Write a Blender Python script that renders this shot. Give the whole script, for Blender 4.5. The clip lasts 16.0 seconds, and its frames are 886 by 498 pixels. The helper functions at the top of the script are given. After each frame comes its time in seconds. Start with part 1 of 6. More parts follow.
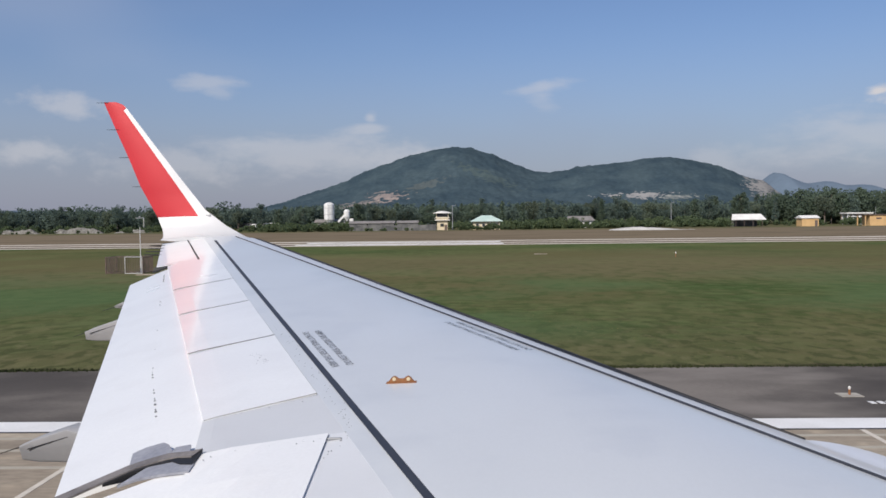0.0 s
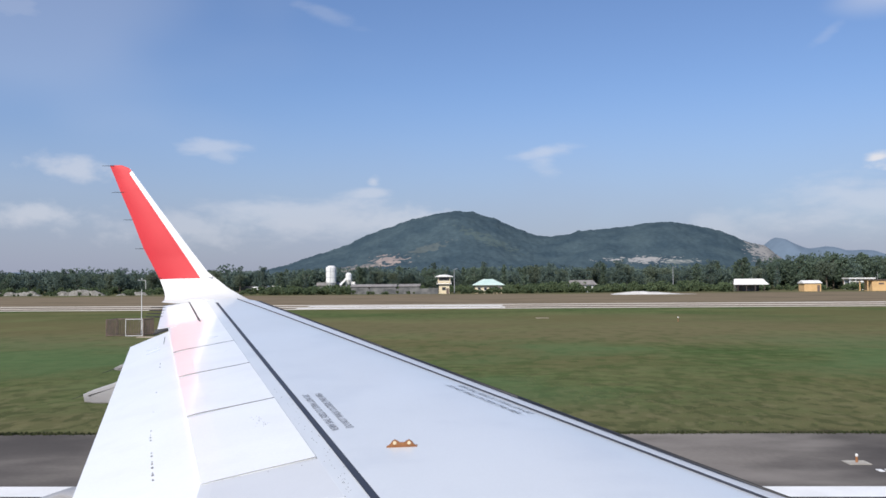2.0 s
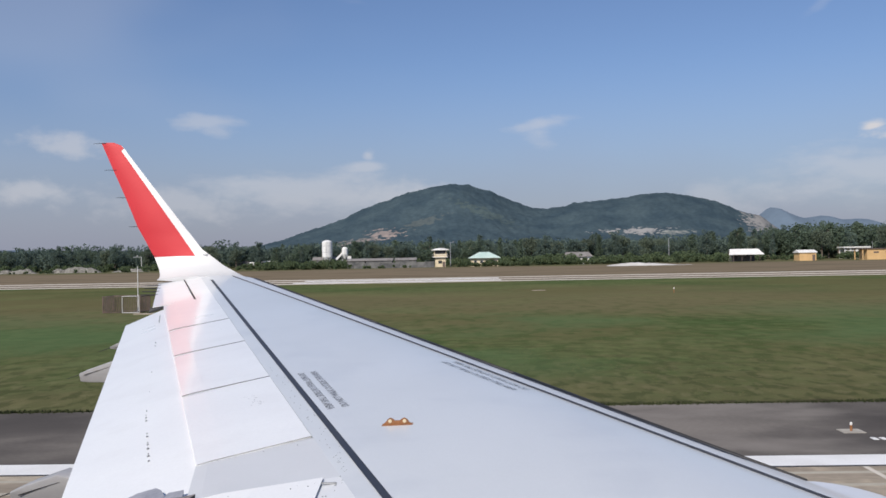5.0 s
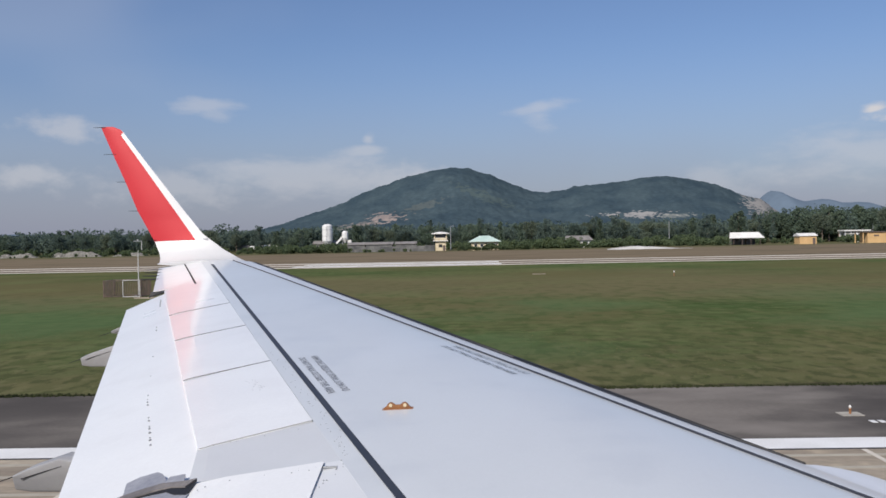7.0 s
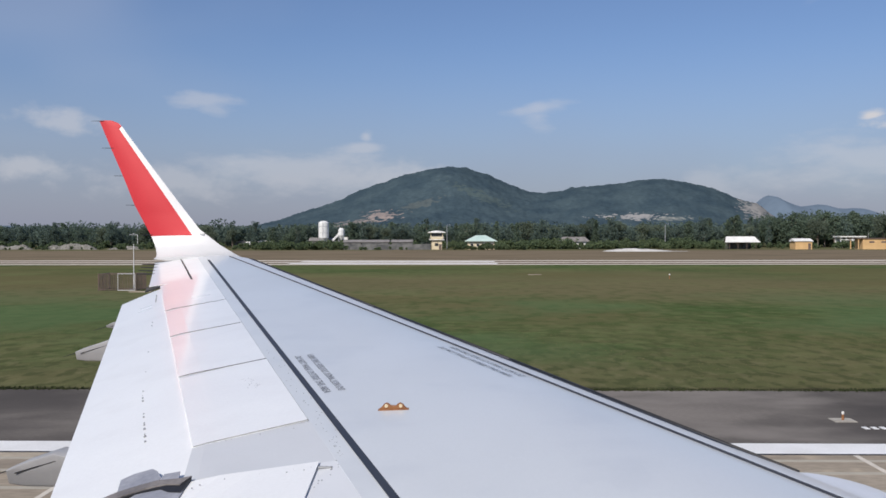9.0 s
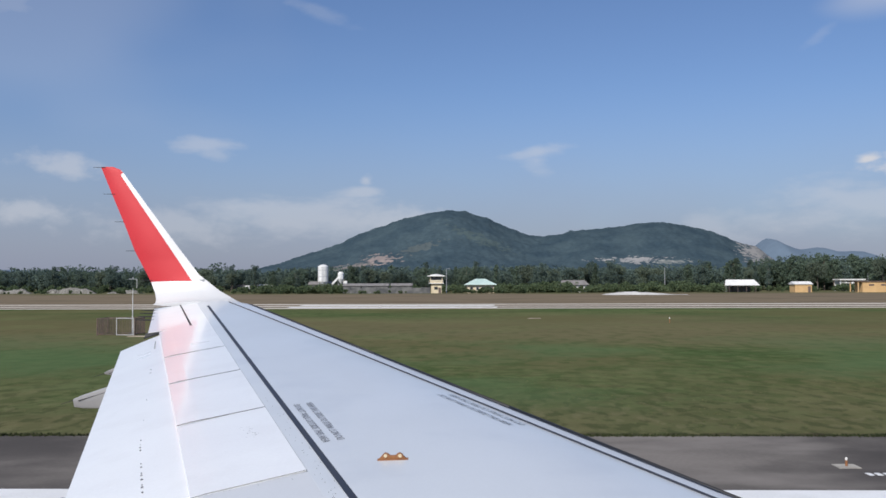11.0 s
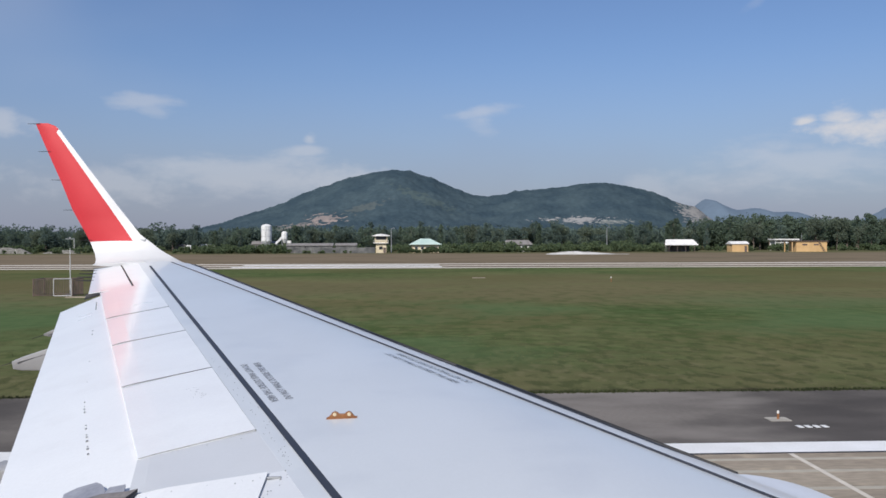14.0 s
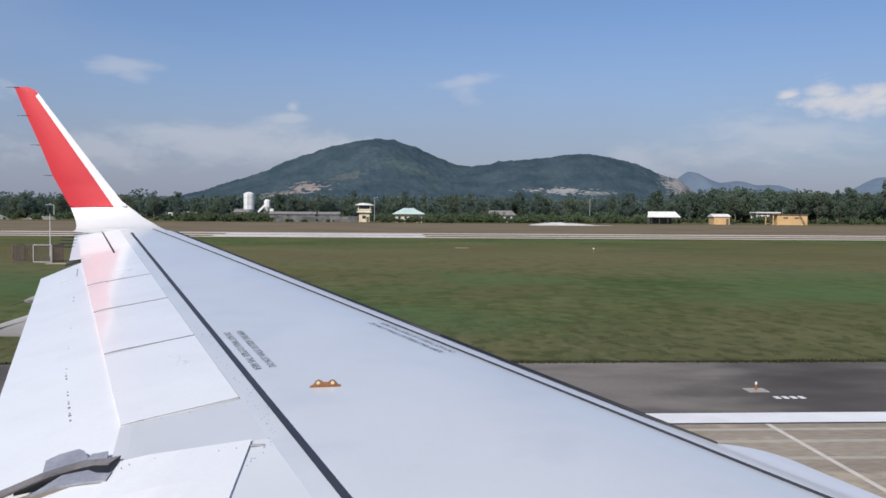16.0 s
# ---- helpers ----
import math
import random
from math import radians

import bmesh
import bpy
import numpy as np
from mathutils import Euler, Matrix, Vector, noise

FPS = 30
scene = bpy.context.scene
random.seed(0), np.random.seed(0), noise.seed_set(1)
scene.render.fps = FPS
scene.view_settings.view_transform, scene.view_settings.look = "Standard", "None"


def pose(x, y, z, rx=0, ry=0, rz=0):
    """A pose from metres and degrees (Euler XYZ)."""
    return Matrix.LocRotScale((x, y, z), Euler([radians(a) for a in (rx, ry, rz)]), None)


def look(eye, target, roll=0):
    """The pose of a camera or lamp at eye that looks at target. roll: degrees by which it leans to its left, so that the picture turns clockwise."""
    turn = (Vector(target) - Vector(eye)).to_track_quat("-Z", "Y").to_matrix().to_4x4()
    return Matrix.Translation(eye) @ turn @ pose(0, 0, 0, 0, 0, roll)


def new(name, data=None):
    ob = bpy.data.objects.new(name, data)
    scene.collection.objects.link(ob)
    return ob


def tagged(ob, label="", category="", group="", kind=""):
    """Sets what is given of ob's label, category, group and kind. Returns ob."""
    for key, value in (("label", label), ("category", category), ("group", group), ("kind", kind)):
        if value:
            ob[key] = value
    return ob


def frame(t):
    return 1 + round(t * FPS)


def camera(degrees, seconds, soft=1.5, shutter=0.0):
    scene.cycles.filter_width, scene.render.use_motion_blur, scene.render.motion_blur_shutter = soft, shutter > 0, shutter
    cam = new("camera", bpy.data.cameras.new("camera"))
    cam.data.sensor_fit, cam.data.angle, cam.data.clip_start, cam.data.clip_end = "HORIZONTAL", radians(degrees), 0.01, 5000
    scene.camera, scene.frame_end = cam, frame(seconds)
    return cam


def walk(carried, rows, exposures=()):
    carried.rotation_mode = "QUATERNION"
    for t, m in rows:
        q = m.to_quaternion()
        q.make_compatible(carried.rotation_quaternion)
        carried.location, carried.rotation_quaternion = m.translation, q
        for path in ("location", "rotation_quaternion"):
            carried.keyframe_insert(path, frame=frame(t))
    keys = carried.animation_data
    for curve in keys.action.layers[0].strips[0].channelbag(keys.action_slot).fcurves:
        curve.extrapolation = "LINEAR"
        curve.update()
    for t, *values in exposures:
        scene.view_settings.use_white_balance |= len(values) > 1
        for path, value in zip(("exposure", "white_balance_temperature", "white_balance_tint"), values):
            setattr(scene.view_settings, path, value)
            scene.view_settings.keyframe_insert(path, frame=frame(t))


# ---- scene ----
cam = camera(53.66, 16.0, soft=1.6)
# seconds, place in metres, then the camera's three turns in degrees
PATH = [
    (0.0, 0.008, 0.007, 4.342, 87.93, 0.64, 1.51),
    (0.5, 0.008, -0.015, 4.348, 88.75, 0.70, 1.59),
    (1.0, 0.003, -0.004, 4.340, 90.20, 0.63, 1.56),
    (1.5, 0.011, 0.004, 4.341, 91.41, 0.69, 1.61),
    (2.0, 0.009, -0.003, 4.333, 92.09, 0.41, 1.63),
    (2.5, 0.009, 0.010, 4.342, 91.87, 0.50, 1.47),
    (3.0, 0.006, -0.008, 4.334, 92.25, 0.23, 1.25),
    (3.5, 0.010, -0.014, 4.346, 92.20, 0.58, 1.13),
    (4.0, 0.007, 0.010, 4.347, 92.03, 0.35, 1.20),
    (4.5, 0.012, -0.029, 4.358, 92.05, 0.85, 1.25),
    (5.0, 0.023, 0.031, 4.359, 90.34, 1.03, 1.38),
    (5.2, 0.023, 0.031, 4.359, 88.68, 1.05, 1.36),
    (7.3, 0.024, 0.027, 4.367, 89.40, 1.09, 1.40),
    (7.5, 0.024, 0.026, 4.368, 89.45, 1.07, 1.40),
    (8.0, 0.018, 0.035, 4.370, 89.13, 0.62, 1.35),
    (10.3, 0.002, 0.002, 4.398, 90.02, -0.10, 1.10),
    (10.5, -0.000, 0.000, 4.400, 90.36, -0.12, 1.10),
    (11.0, 0.012, 0.004, 4.412, 92.04, 0.16, 1.12),
    (11.5, 0.003, 0.001, 4.398, 93.75, -0.02, 1.41),
    (12.0, 0.005, -0.021, 4.423, 92.66, -0.11, 1.58),
    (12.5, 0.011, -0.018, 4.416, 90.70, 1.00, 2.39),
    (13.0, 0.000, -0.028, 4.412, 89.86, 1.37, 0.88),
    (13.5, -0.014, -0.021, 4.419, 89.72, 0.41, -1.84),
    (14.0, -0.011, -0.016, 4.414, 89.40, 0.15, -2.49),
    (14.5, -0.013, -0.004, 4.412, 89.33, -0.08, -4.60),
    (15.0, -0.020, -0.003, 4.414, 88.54, -1.08, -7.29),
    (15.5, -0.019, -0.018, 4.412, 87.72, -0.88, -5.67),
    (16.0, -0.021, -0.006, 4.413, 87.43, -0.44, -3.58),
]
walk(cam, [(t, pose(x, y, z, rx, ry, rz)) for t, x, y, z, rx, ry, rz in PATH],
     exposures=[(0.0, 0.0, 6750, 10.5), (0.5, 0.03, 6680, 10), (1.0, 0.15, 6450, 9), (1.5, 0.22, 6450, 9), (2.0, 0.30, 6520, 9.5), (2.5, 0.18, 6480, 9.5),
                (3.0, 0.04, 6680, 10), (3.5, 0.05, 6680, 10), (5.0, 0.06, 6720, 10), (7.5, 0.0, 6720, 10), (8.0, 0.0, 6720, 10),
                (10.5, 0.03, 6500, 9.5), (11.5, 0.04, 6420, 8.5), (14.0, 0.03, 6500, 9), (16.0, 0.04, 6500, 10)])

# ---- world, sun, exposure ----
scene.view_settings.exposure = 0.0
SUN = Vector((-0.34, -0.69, 0.645)).normalized()
sun = new("sun", bpy.data.lights.new("sun", "SUN"))
sun.data.energy, sun.data.angle, sun.data.color = 4.1, radians(0.55), (1.0, 0.95, 0.88)
sun.matrix_world = look(SUN * 100, (0, 0, 0))

world = bpy.data.worlds.new("sky")
scene.world = world
world.use_nodes = True
wt = world.node_tree
wt.nodes.clear()


def wnode(kind):
    return wt.nodes.new(kind)


def wmath(op, a, b=None, clamp=False):
    n = wnode("ShaderNodeMath")
    n.operation, n.use_clamp = op, clamp
    for i, v in enumerate((a, b)):
        if v is None:
            continue
        if isinstance(v, (int, float)):
            n.inputs[i].default_value = v
        else:
            wt.links.new(v, n.inputs[i])
    return n.outputs[0]


def wramp(value, lo, hi):
    n = wnode("ShaderNodeMapRange")
    n.interpolation_type = "SMOOTHSTEP"
    wt.links.new(value, n.inputs[0])
    n.inputs[1].default_value, n.inputs[2].default_value = lo, hi
    return n.outputs[0]


def wmix(fac, a, b):
    n = wnode("ShaderNodeMix")
    n.data_type = "RGBA"
    for i, v in ((0, fac), (6, a), (7, b)):
        if isinstance(v, (int, float)):
            n.inputs[i].default_value = v
        elif isinstance(v, tuple):
            n.inputs[i].default_value = (*v, 1)
        else:
            wt.links.new(v, n.inputs[i])
    return n.outputs[2]


sky = wnode("ShaderNodeTexSky")
sky.sky_type, sky.sun_disc = "NISHITA", False
sky.sun_elevation = math.asin(SUN.z)
sky.sun_rotation = math.atan2(SUN.x, SUN.y)
sky.air_density, sky.dust_density, sky.ozone_density, sky.altitude = 1.0, 1.2, 2.0, 0
coord = wnode("ShaderNodeTexCoord")
split = wnode("ShaderNodeSeparateXYZ")
wt.links.new(coord.outputs["Generated"], split.inputs[0])
# azimuth from straight ahead to the right, and elevation, in degrees
AZ = wmath("MULTIPLY", wmath("ARCTAN2", split.outputs[0], split.outputs[1]), 57.2958)
EL = wmath("MULTIPLY", wmath("ARCSINE", split.outputs[2]), 57.2958)


def sky_noise(scale, detail, sx=1.0, sy=1.0, rough=0.55, shift=0.0):
    comb = wnode("ShaderNodeCombineXYZ")
    wt.links.new(wmath("MULTIPLY", AZ, sx), comb.inputs[0])
    wt.links.new(wmath("MULTIPLY", EL, sy), comb.inputs[1])
    comb.inputs[2].default_value = shift
    n = wnode("ShaderNodeTexNoise")
    n.inputs["Scale"].default_value, n.inputs["Detail"].default_value = scale, detail
    n.inputs["Roughness"].default_value = rough
    wt.links.new(comb.outputs[0], n.inputs["Vector"])
    return n.outputs[0]


BILLOW = sky_noise(0.55, 6, 1.0, 1.6)
VEIL = sky_noise(0.12, 2, 0.6, 1.2, 0.4, 11.0)
WISP = sky_noise(0.35, 5, 0.8, 2.2, 0.6, 7.0)


def cloud(az, el, wide, high, lean, thick, texture, flat=0.0):
    """A small cloud: a ragged oval of the given half width and height, in degrees, leaning by lean degrees per degree."""
    dx = wmath("DIVIDE", wmath("SUBTRACT", AZ, az), wide)
    dy = wmath("DIVIDE", wmath("SUBTRACT", wmath("SUBTRACT", EL, el), wmath("MULTIPLY", wmath("SUBTRACT", AZ, az), lean)), high)
    if flat:
        below = wmath("MULTIPLY", wmath("MINIMUM", dy, 0.0), flat)
        dy = wmath("ADD", dy, below)
    r = wmath("SQRT", wmath("ADD", wmath("MULTIPLY", dx, dx), wmath("MULTIPLY", dy, dy)))
    v = wmath("ADD", wmath("SUBTRACT", 1.0, r), wmath("MULTIPLY", wmath("SUBTRACT", texture, 0.44), 2.0))
    return wmath("MULTIPLY", wramp(v, 0.1, 1.05), thick)


CLOUDS = [
    cloud(-16.4, 8.6, 2.6, 0.55, -0.03, 0.40, WISP, -0.35),
    cloud(-16.0, 8.1, 1.3, 0.5, -0.1, 0.28, WISP),
    cloud(5.3, 8.3, 2.4, 0.50, 0.10, 0.42, WISP, -0.3),
    cloud(5.0, 7.75, 1.3, 0.7, -0.15, 0.30, WISP, -0.4),
    cloud(-24.6, 6.7, 3.0, 1.3, -0.05, 0.48, BILLOW, 0.5),
    cloud(-26.8, 4.1, 3.6, 1.1, 0.0, 0.46, BILLOW),
    cloud(-6.5, 5.8, 2.6, 0.5, 0.05, 0.42, WISP),
    cloud(-6.2, 6.5, 0.7, 0.45, 0.1, 0.45, BILLOW),
    cloud(-10.0, 4.2, 9.0, 1.8, 0.0, 0.40, WISP),
    cloud(-5.0, 3.9, 5.5, 1.5, 0.0, 0.42, BILLOW),
    cloud(-18.0, 3.4, 6.0, 1.5, 0.0, 0.34, BILLOW),
    cloud(24.9, 7.0, 0.75, 0.45, 0.1, 1.0, WISP, 0.9),
    cloud(28.6, 6.3, 4.2, 1.6, -0.1, 1.0, BILLOW, 0.6),
    cloud(27.2, 7.0, 1.5, 0.9, 0.0, 1.0, WISP, 0.8),
    cloud(30.2, 6.5, 1.6, 0.9, 0.0, 0.95, WISP, 0.8),
    cloud(33.5, 4.9, 3.0, 1.2, -0.1, 0.85, BILLOW, 0.3),
    cloud(25.0, 4.4, 8.0, 2.0, 0.0, 0.35, WISP),
    cloud(16.0, 3.0, 5.0, 1.5, 0.0, 0.25, BILLOW),
    # broad thin cover added in place of a pale reflection in the cabin window
    cloud(-26.0, 15.0, 17.0, 8.0, 0.0, 0.16, VEIL),
    cloud(-9.2, 17.0, 2.6, 0.6, -0.3, 0.14, WISP),
    cloud(26.0, 16.4, 5.5, 1.4, 0.10, 0.34, VEIL),
    cloud(22.4, 14.5, 1.2, 0.5, 0.6, 0.12, WISP),
    cloud(-28.0, 16.0, 5.0, 1.5, -0.1, 0.24, WISP),
]
cover = CLOUDS[0]
for c in CLOUDS[1:]:
    cover = wmath("MAXIMUM", cover, c)
# thin haze along the horizon, thicker to the south, and scattered cloud over the rest of the sky
haze = wmath("MULTIPLY", wramp(EL, 13.0, -1.0), wmath("ADD", 0.5, wmath("MULTIPLY", sky_noise(0.08, 3, 1.0, 2.0, 0.5, 3.0), 0.5)))
up = wnode("ShaderNodeTexNoise")
up.inputs["Scale"].default_value, up.inputs["Detail"].default_value = 3.0, 6
wt.links.new(coord.outputs["Generated"], up.inputs["Vector"])
high = wmath("MULTIPLY", wmath("MULTIPLY", wramp(up.outputs[0], 0.5, 0.75), wramp(EL, 22.0, 34.0)), 0.6)
cover = wmath("MAXIMUM", cover, high)
blue = wnode("ShaderNodeVectorMath")
blue.operation = "MULTIPLY"
blue.inputs[1].default_value = (0.90, 1.0, 1.25)
wt.links.new(sky.outputs[0], blue.inputs[0])
tone = wmix(haze, blue.outputs[0], (3.5, 3.78, 5.15))
tone = wmix(cover, tone, (7.3, 7.4, 8.0))
background = wnode("ShaderNodeBackground")
background.inputs[1].default_value = 0.083
wt.links.new(tone, background.inputs[0])
out = wnode("ShaderNodeOutputWorld")
wt.links.new(background.outputs[0], out.inputs[0])

# ---- materials ----
def mat(name, a, b, scale=1.0, fine=18.0, rough=0.6, bump=0.15, metal=0.0, stretch=(1, 1, 1), depth=0.01,
        grain=0.18, gloss=0.5, coat=0.0, vary=0.0, island=0.0, lo=0.35, hi=0.65, detail=5):
    """A surface of two colours mottled at two scales, with grain, bump and uneven gloss."""
    m = bpy.data.materials.new(name)
    m.use_nodes = True
    t = m.node_tree
    p = t.nodes["Principled BSDF"]
    co, mp = t.nodes.new("ShaderNodeTexCoord"), t.nodes.new("ShaderNodeMapping")
    mp.inputs["Scale"].default_value = stretch
    t.links.new(co.outputs["Object"], mp.inputs[0])
    n1, n2 = t.nodes.new("ShaderNodeTexNoise"), t.nodes.new("ShaderNodeTexNoise")
    for n, s, d in ((n1, scale, detail), (n2, fine, 4)):
        n.inputs["Scale"].default_value, n.inputs["Detail"].default_value = s, d
        t.links.new(mp.outputs[0], n.inputs["Vector"])
    r = t.nodes.new("ShaderNodeMapRange")
    r.inputs[1].default_value, r.inputs[2].default_value = lo, hi
    t.links.new(n1.outputs[0], r.inputs[0])
    mix = t.nodes.new("ShaderNodeMix")
    mix.data_type = "RGBA"
    mix.inputs[6].default_value, mix.inputs[7].default_value = (*a, 1), (*b, 1)
    t.links.new(r.outputs[0], mix.inputs[0])
    g = t.nodes.new("ShaderNodeMapRange")
    g.inputs[1].default_value, g.inputs[2].default_value = 0.25, 0.75
    g.inputs[3].default_value, g.inputs[4].default_value = 1 - grain, 1 + grain
    t.links.new(n2.outputs[0], g.inputs[0])
    last = g.outputs[0]
    for amount, source in ((vary, "ShaderNodeObjectInfo"), (island, "ShaderNodeNewGeometry")):
        if amount:
            o, k, q = t.nodes.new(source), t.nodes.new("ShaderNodeMapRange"), t.nodes.new("ShaderNodeMath")
            k.inputs[3].default_value, k.inputs[4].default_value = 1 - amount, 1 + amount
            t.links.new(o.outputs["Random" if source.endswith("Info") else "Random Per Island"], k.inputs[0])
            q.operation = "MULTIPLY"
            t.links.new(last, q.inputs[0]), t.links.new(k.outputs[0], q.inputs[1])
            last = q.outputs[0]
    v = t.nodes.new("ShaderNodeVectorMath")
    v.operation = "SCALE"
    t.links.new(mix.outputs[2], v.inputs[0]), t.links.new(last, v.inputs["Scale"])
    t.links.new(v.outputs[0], p.inputs["Base Color"])
    w = t.nodes.new("ShaderNodeMapRange")
    w.inputs[3].default_value, w.inputs[4].default_value = max(0.03, rough - 0.08), min(1, rough + 0.08)
    t.links.new(n1.outputs[0], w.inputs[0]), t.links.new(w.outputs[0], p.inputs["Roughness"])
    p.inputs["Metallic"].default_value, p.inputs["Specular IOR Level"].default_value = metal, gloss
    if coat:
        p.inputs["Coat Weight"].default_value, p.inputs["Coat Roughness"].default_value = coat, 0.08
    if bump:
        bp = t.nodes.new("ShaderNodeBump")
        bp.inputs["Strength"].default_value, bp.inputs["Distance"].default_value = bump, depth
        t.links.new(n2.outputs[0], bp.inputs["Height"]), t.links.new(bp.outputs[0], p.inputs["Normal"])
    return m


def overlay(m, colour, size, pick, stretch=1.0):
    """Lays a further colour over a mat() surface, where pick(tree, x, y, noise) gives its cover."""
    t = m.node_tree
    p = t.nodes["Principled BSDF"]
    old = p.inputs["Base Color"].links[0].from_socket
    co, sp, nz = t.nodes.new("ShaderNodeTexCoord"), t.nodes.new("ShaderNodeSeparateXYZ"), t.nodes.new("ShaderNodeTexNoise")
    mp = t.nodes.new("ShaderNodeMapping")
    mp.inputs["Scale"].default_value = (stretch, 1, 1)
    t.links.new(co.outputs["Object"], mp.inputs[0])
    t.links.new(co.outputs["Object"], sp.inputs[0]), t.links.new(mp.outputs[0], nz.inputs["Vector"])
    nz.inputs["Scale"].default_value, nz.inputs["Detail"].default_value = size, 6
    mix = t.nodes.new("ShaderNodeMix")
    mix.data_type = "RGBA"
    t.links.new(old, mix.inputs[6])
    mix.inputs[7].default_value = (*colour, 1)
    t.links.new(pick(t, sp.outputs, nz), mix.inputs[0])
    t.links.new(mix.outputs[2], p.inputs["Base Color"])


def m_op(t, op, a, b=0.0, c=None):
    n = t.nodes.new("ShaderNodeMath")
    n.operation = op
    for i, v in enumerate((a, b, c)):
        if v is None:
            continue
        if isinstance(v, (int, float)):
            n.inputs[i].default_value = v
        else:
            t.links.new(v, n.inputs[i])
    return n.outputs[0]


def m_step(t, v, lo, hi, to0=0.0, to1=1.0):
    n = t.nodes.new("ShaderNodeMapRange")
    n.interpolation_type = "SMOOTHSTEP"
    t.links.new(v, n.inputs[0])
    for i, x in enumerate((lo, hi, to0, to1)):
        n.inputs[i + 1].default_value = x
    return n.outputs[0]


WING_GREY = mat("wing_grey", (0.61, 0.637, 0.66), (0.57, 0.597, 0.622), 0.7, 60, 0.33, 0.0, grain=0.015, stretch=(1, 0.5, 1), coat=0.35)
WING_WHITE = mat("wing_white", (0.83, 0.84, 0.84), (0.78, 0.79, 0.80), 0.9, 50, 0.3, 0.02, grain=0.03, coat=0.4)
PANEL_GREY = mat("panel_grey", (0.63, 0.65, 0.68), (0.59, 0.61, 0.64), 1.2, 50, 0.4, 0.0, grain=0.012)
SHROUD_GREY = mat("shroud_grey", (0.55, 0.57, 0.60), (0.51, 0.53, 0.56), 1.2, 50, 0.42, 0.0, grain=0.015)
FAIRING_GREY = mat("fairing_grey", (0.36, 0.36, 0.37), (0.31, 0.31, 0.32), 1.5, 30, 0.4, 0.0, grain=0.03)
SLAT_PALE = mat("slat_grey", (0.65, 0.66, 0.69), (0.61, 0.62, 0.65), 0.7, 60, 0.35, 0.0, grain=0.02, stretch=(1, 0.5, 1), coat=0.3)
SHARK_RED = mat("red_paint", (0.48, 0.020, 0.030), (0.44, 0.017, 0.026), 1.0, 40, 0.48, 0.0, metal=0.05, grain=0.03, gloss=0.22)
SHARK_WHITE = mat("white_paint", (0.62, 0.62, 0.62), (0.56, 0.56, 0.565), 1.0, 40, 0.4, 0.0, grain=0.02, coat=0.15)
RIVET = mat("rivet_grey", (0.13, 0.14, 0.155), (0.20, 0.21, 0.225), 30, 90, 0.5, 0.0)
LINE_BLACK = mat("black_line_paint", (0.028, 0.032, 0.044), (0.038, 0.042, 0.054), 3, 60, 0.5, 0.0)
SEAL_DARK = mat("dark_seal", (0.012, 0.012, 0.014), (0.02, 0.02, 0.022), 3, 60, 0.6, 0.0)
STENCIL = mat("stencil_ink", (0.10, 0.105, 0.12), (0.19, 0.20, 0.22), 30, 90, 0.6, 0.0, lo=0.4, hi=0.7)
ORANGE = mat("orange_primer", (0.30, 0.13, 0.05), (0.21, 0.09, 0.035), 20, 90, 0.5, 0.05)
TARMAC = mat("shoulder_asphalt", (0.085, 0.079, 0.075), (0.195, 0.178, 0.163), 0.13, 14, 0.95, 0.3, stretch=(0.5, 1, 1), grain=0.1, lo=0.36, hi=0.62, gloss=0.0)
CONCRETE = mat("runway_concrete", (0.26, 0.22, 0.175), (0.40, 0.35, 0.28), 0.22, 9, 0.9, 0.25, stretch=(0.35, 1, 1), grain=0.2, gloss=0.05)
RUNWAY_FAR = mat("far_runway_asphalt", (0.155, 0.128, 0.10), (0.21, 0.175, 0.135), 0.05, 3, 1.0, 0.1, stretch=(0.15, 2.0, 1), grain=0.15, gloss=0.0)
APRON = mat("apron_concrete", (0.32, 0.295, 0.25), (0.40, 0.37, 0.31), 0.06, 4, 0.9, 0.15, grain=0.1, gloss=0.12)
RUNWAY_EDGE = mat("pale_runway_edge", (0.62, 0.58, 0.52), (0.50, 0.46, 0.40), 0.06, 3, 1.0, 0.05, stretch=(0.2, 1, 1), grain=0.12, gloss=0.0)
PAD_CONCRETE = mat("pad_concrete", (0.40, 0.38, 0.34), (0.30, 0.28, 0.25), 0.9, 6, 1.0, 0.1, grain=0.15, gloss=0.0)
SHADE_GREY = mat("blue_grey_shade", (0.24, 0.25, 0.29), (0.31, 0.32, 0.36), 6, 40, 0.5, 0.02)
SEAL_GREY = mat("weathered_rubber", (0.13, 0.12, 0.12), (0.20, 0.185, 0.18), 8, 50, 0.6, 0.05)
RUBBLE = mat("grey_rubble", (0.13, 0.125, 0.112), (0.25, 0.24, 0.22), 0.9, 4, 0.95, 0.6, depth=0.2, grain=0.35, gloss=0.0)
STRIPE = mat("white_stripe", (0.80, 0.80, 0.80), (0.70, 0.70, 0.69), 0.8, 20, 0.6, 0.1, grain=0.06)
STRIPE_OLD = mat("worn_white_stripe", (0.62, 0.60, 0.56), (0.48, 0.46, 0.42), 0.3, 6, 0.7, 0.1, grain=0.15)
YELLOW = mat("yellow_line", (0.62, 0.37, 0.04), (0.50, 0.30, 0.05), 0.8, 20, 0.6, 0.1)
WHITE_METAL = mat("white_sheet_metal", (0.78, 0.78, 0.77), (0.66, 0.66, 0.65), 0.5, 6, 0.5, 0.05)
MAST_RED = mat("mast_red", (0.42, 0.07, 0.045), (0.36, 0.06, 0.04), 2, 20, 0.5, 0.05)
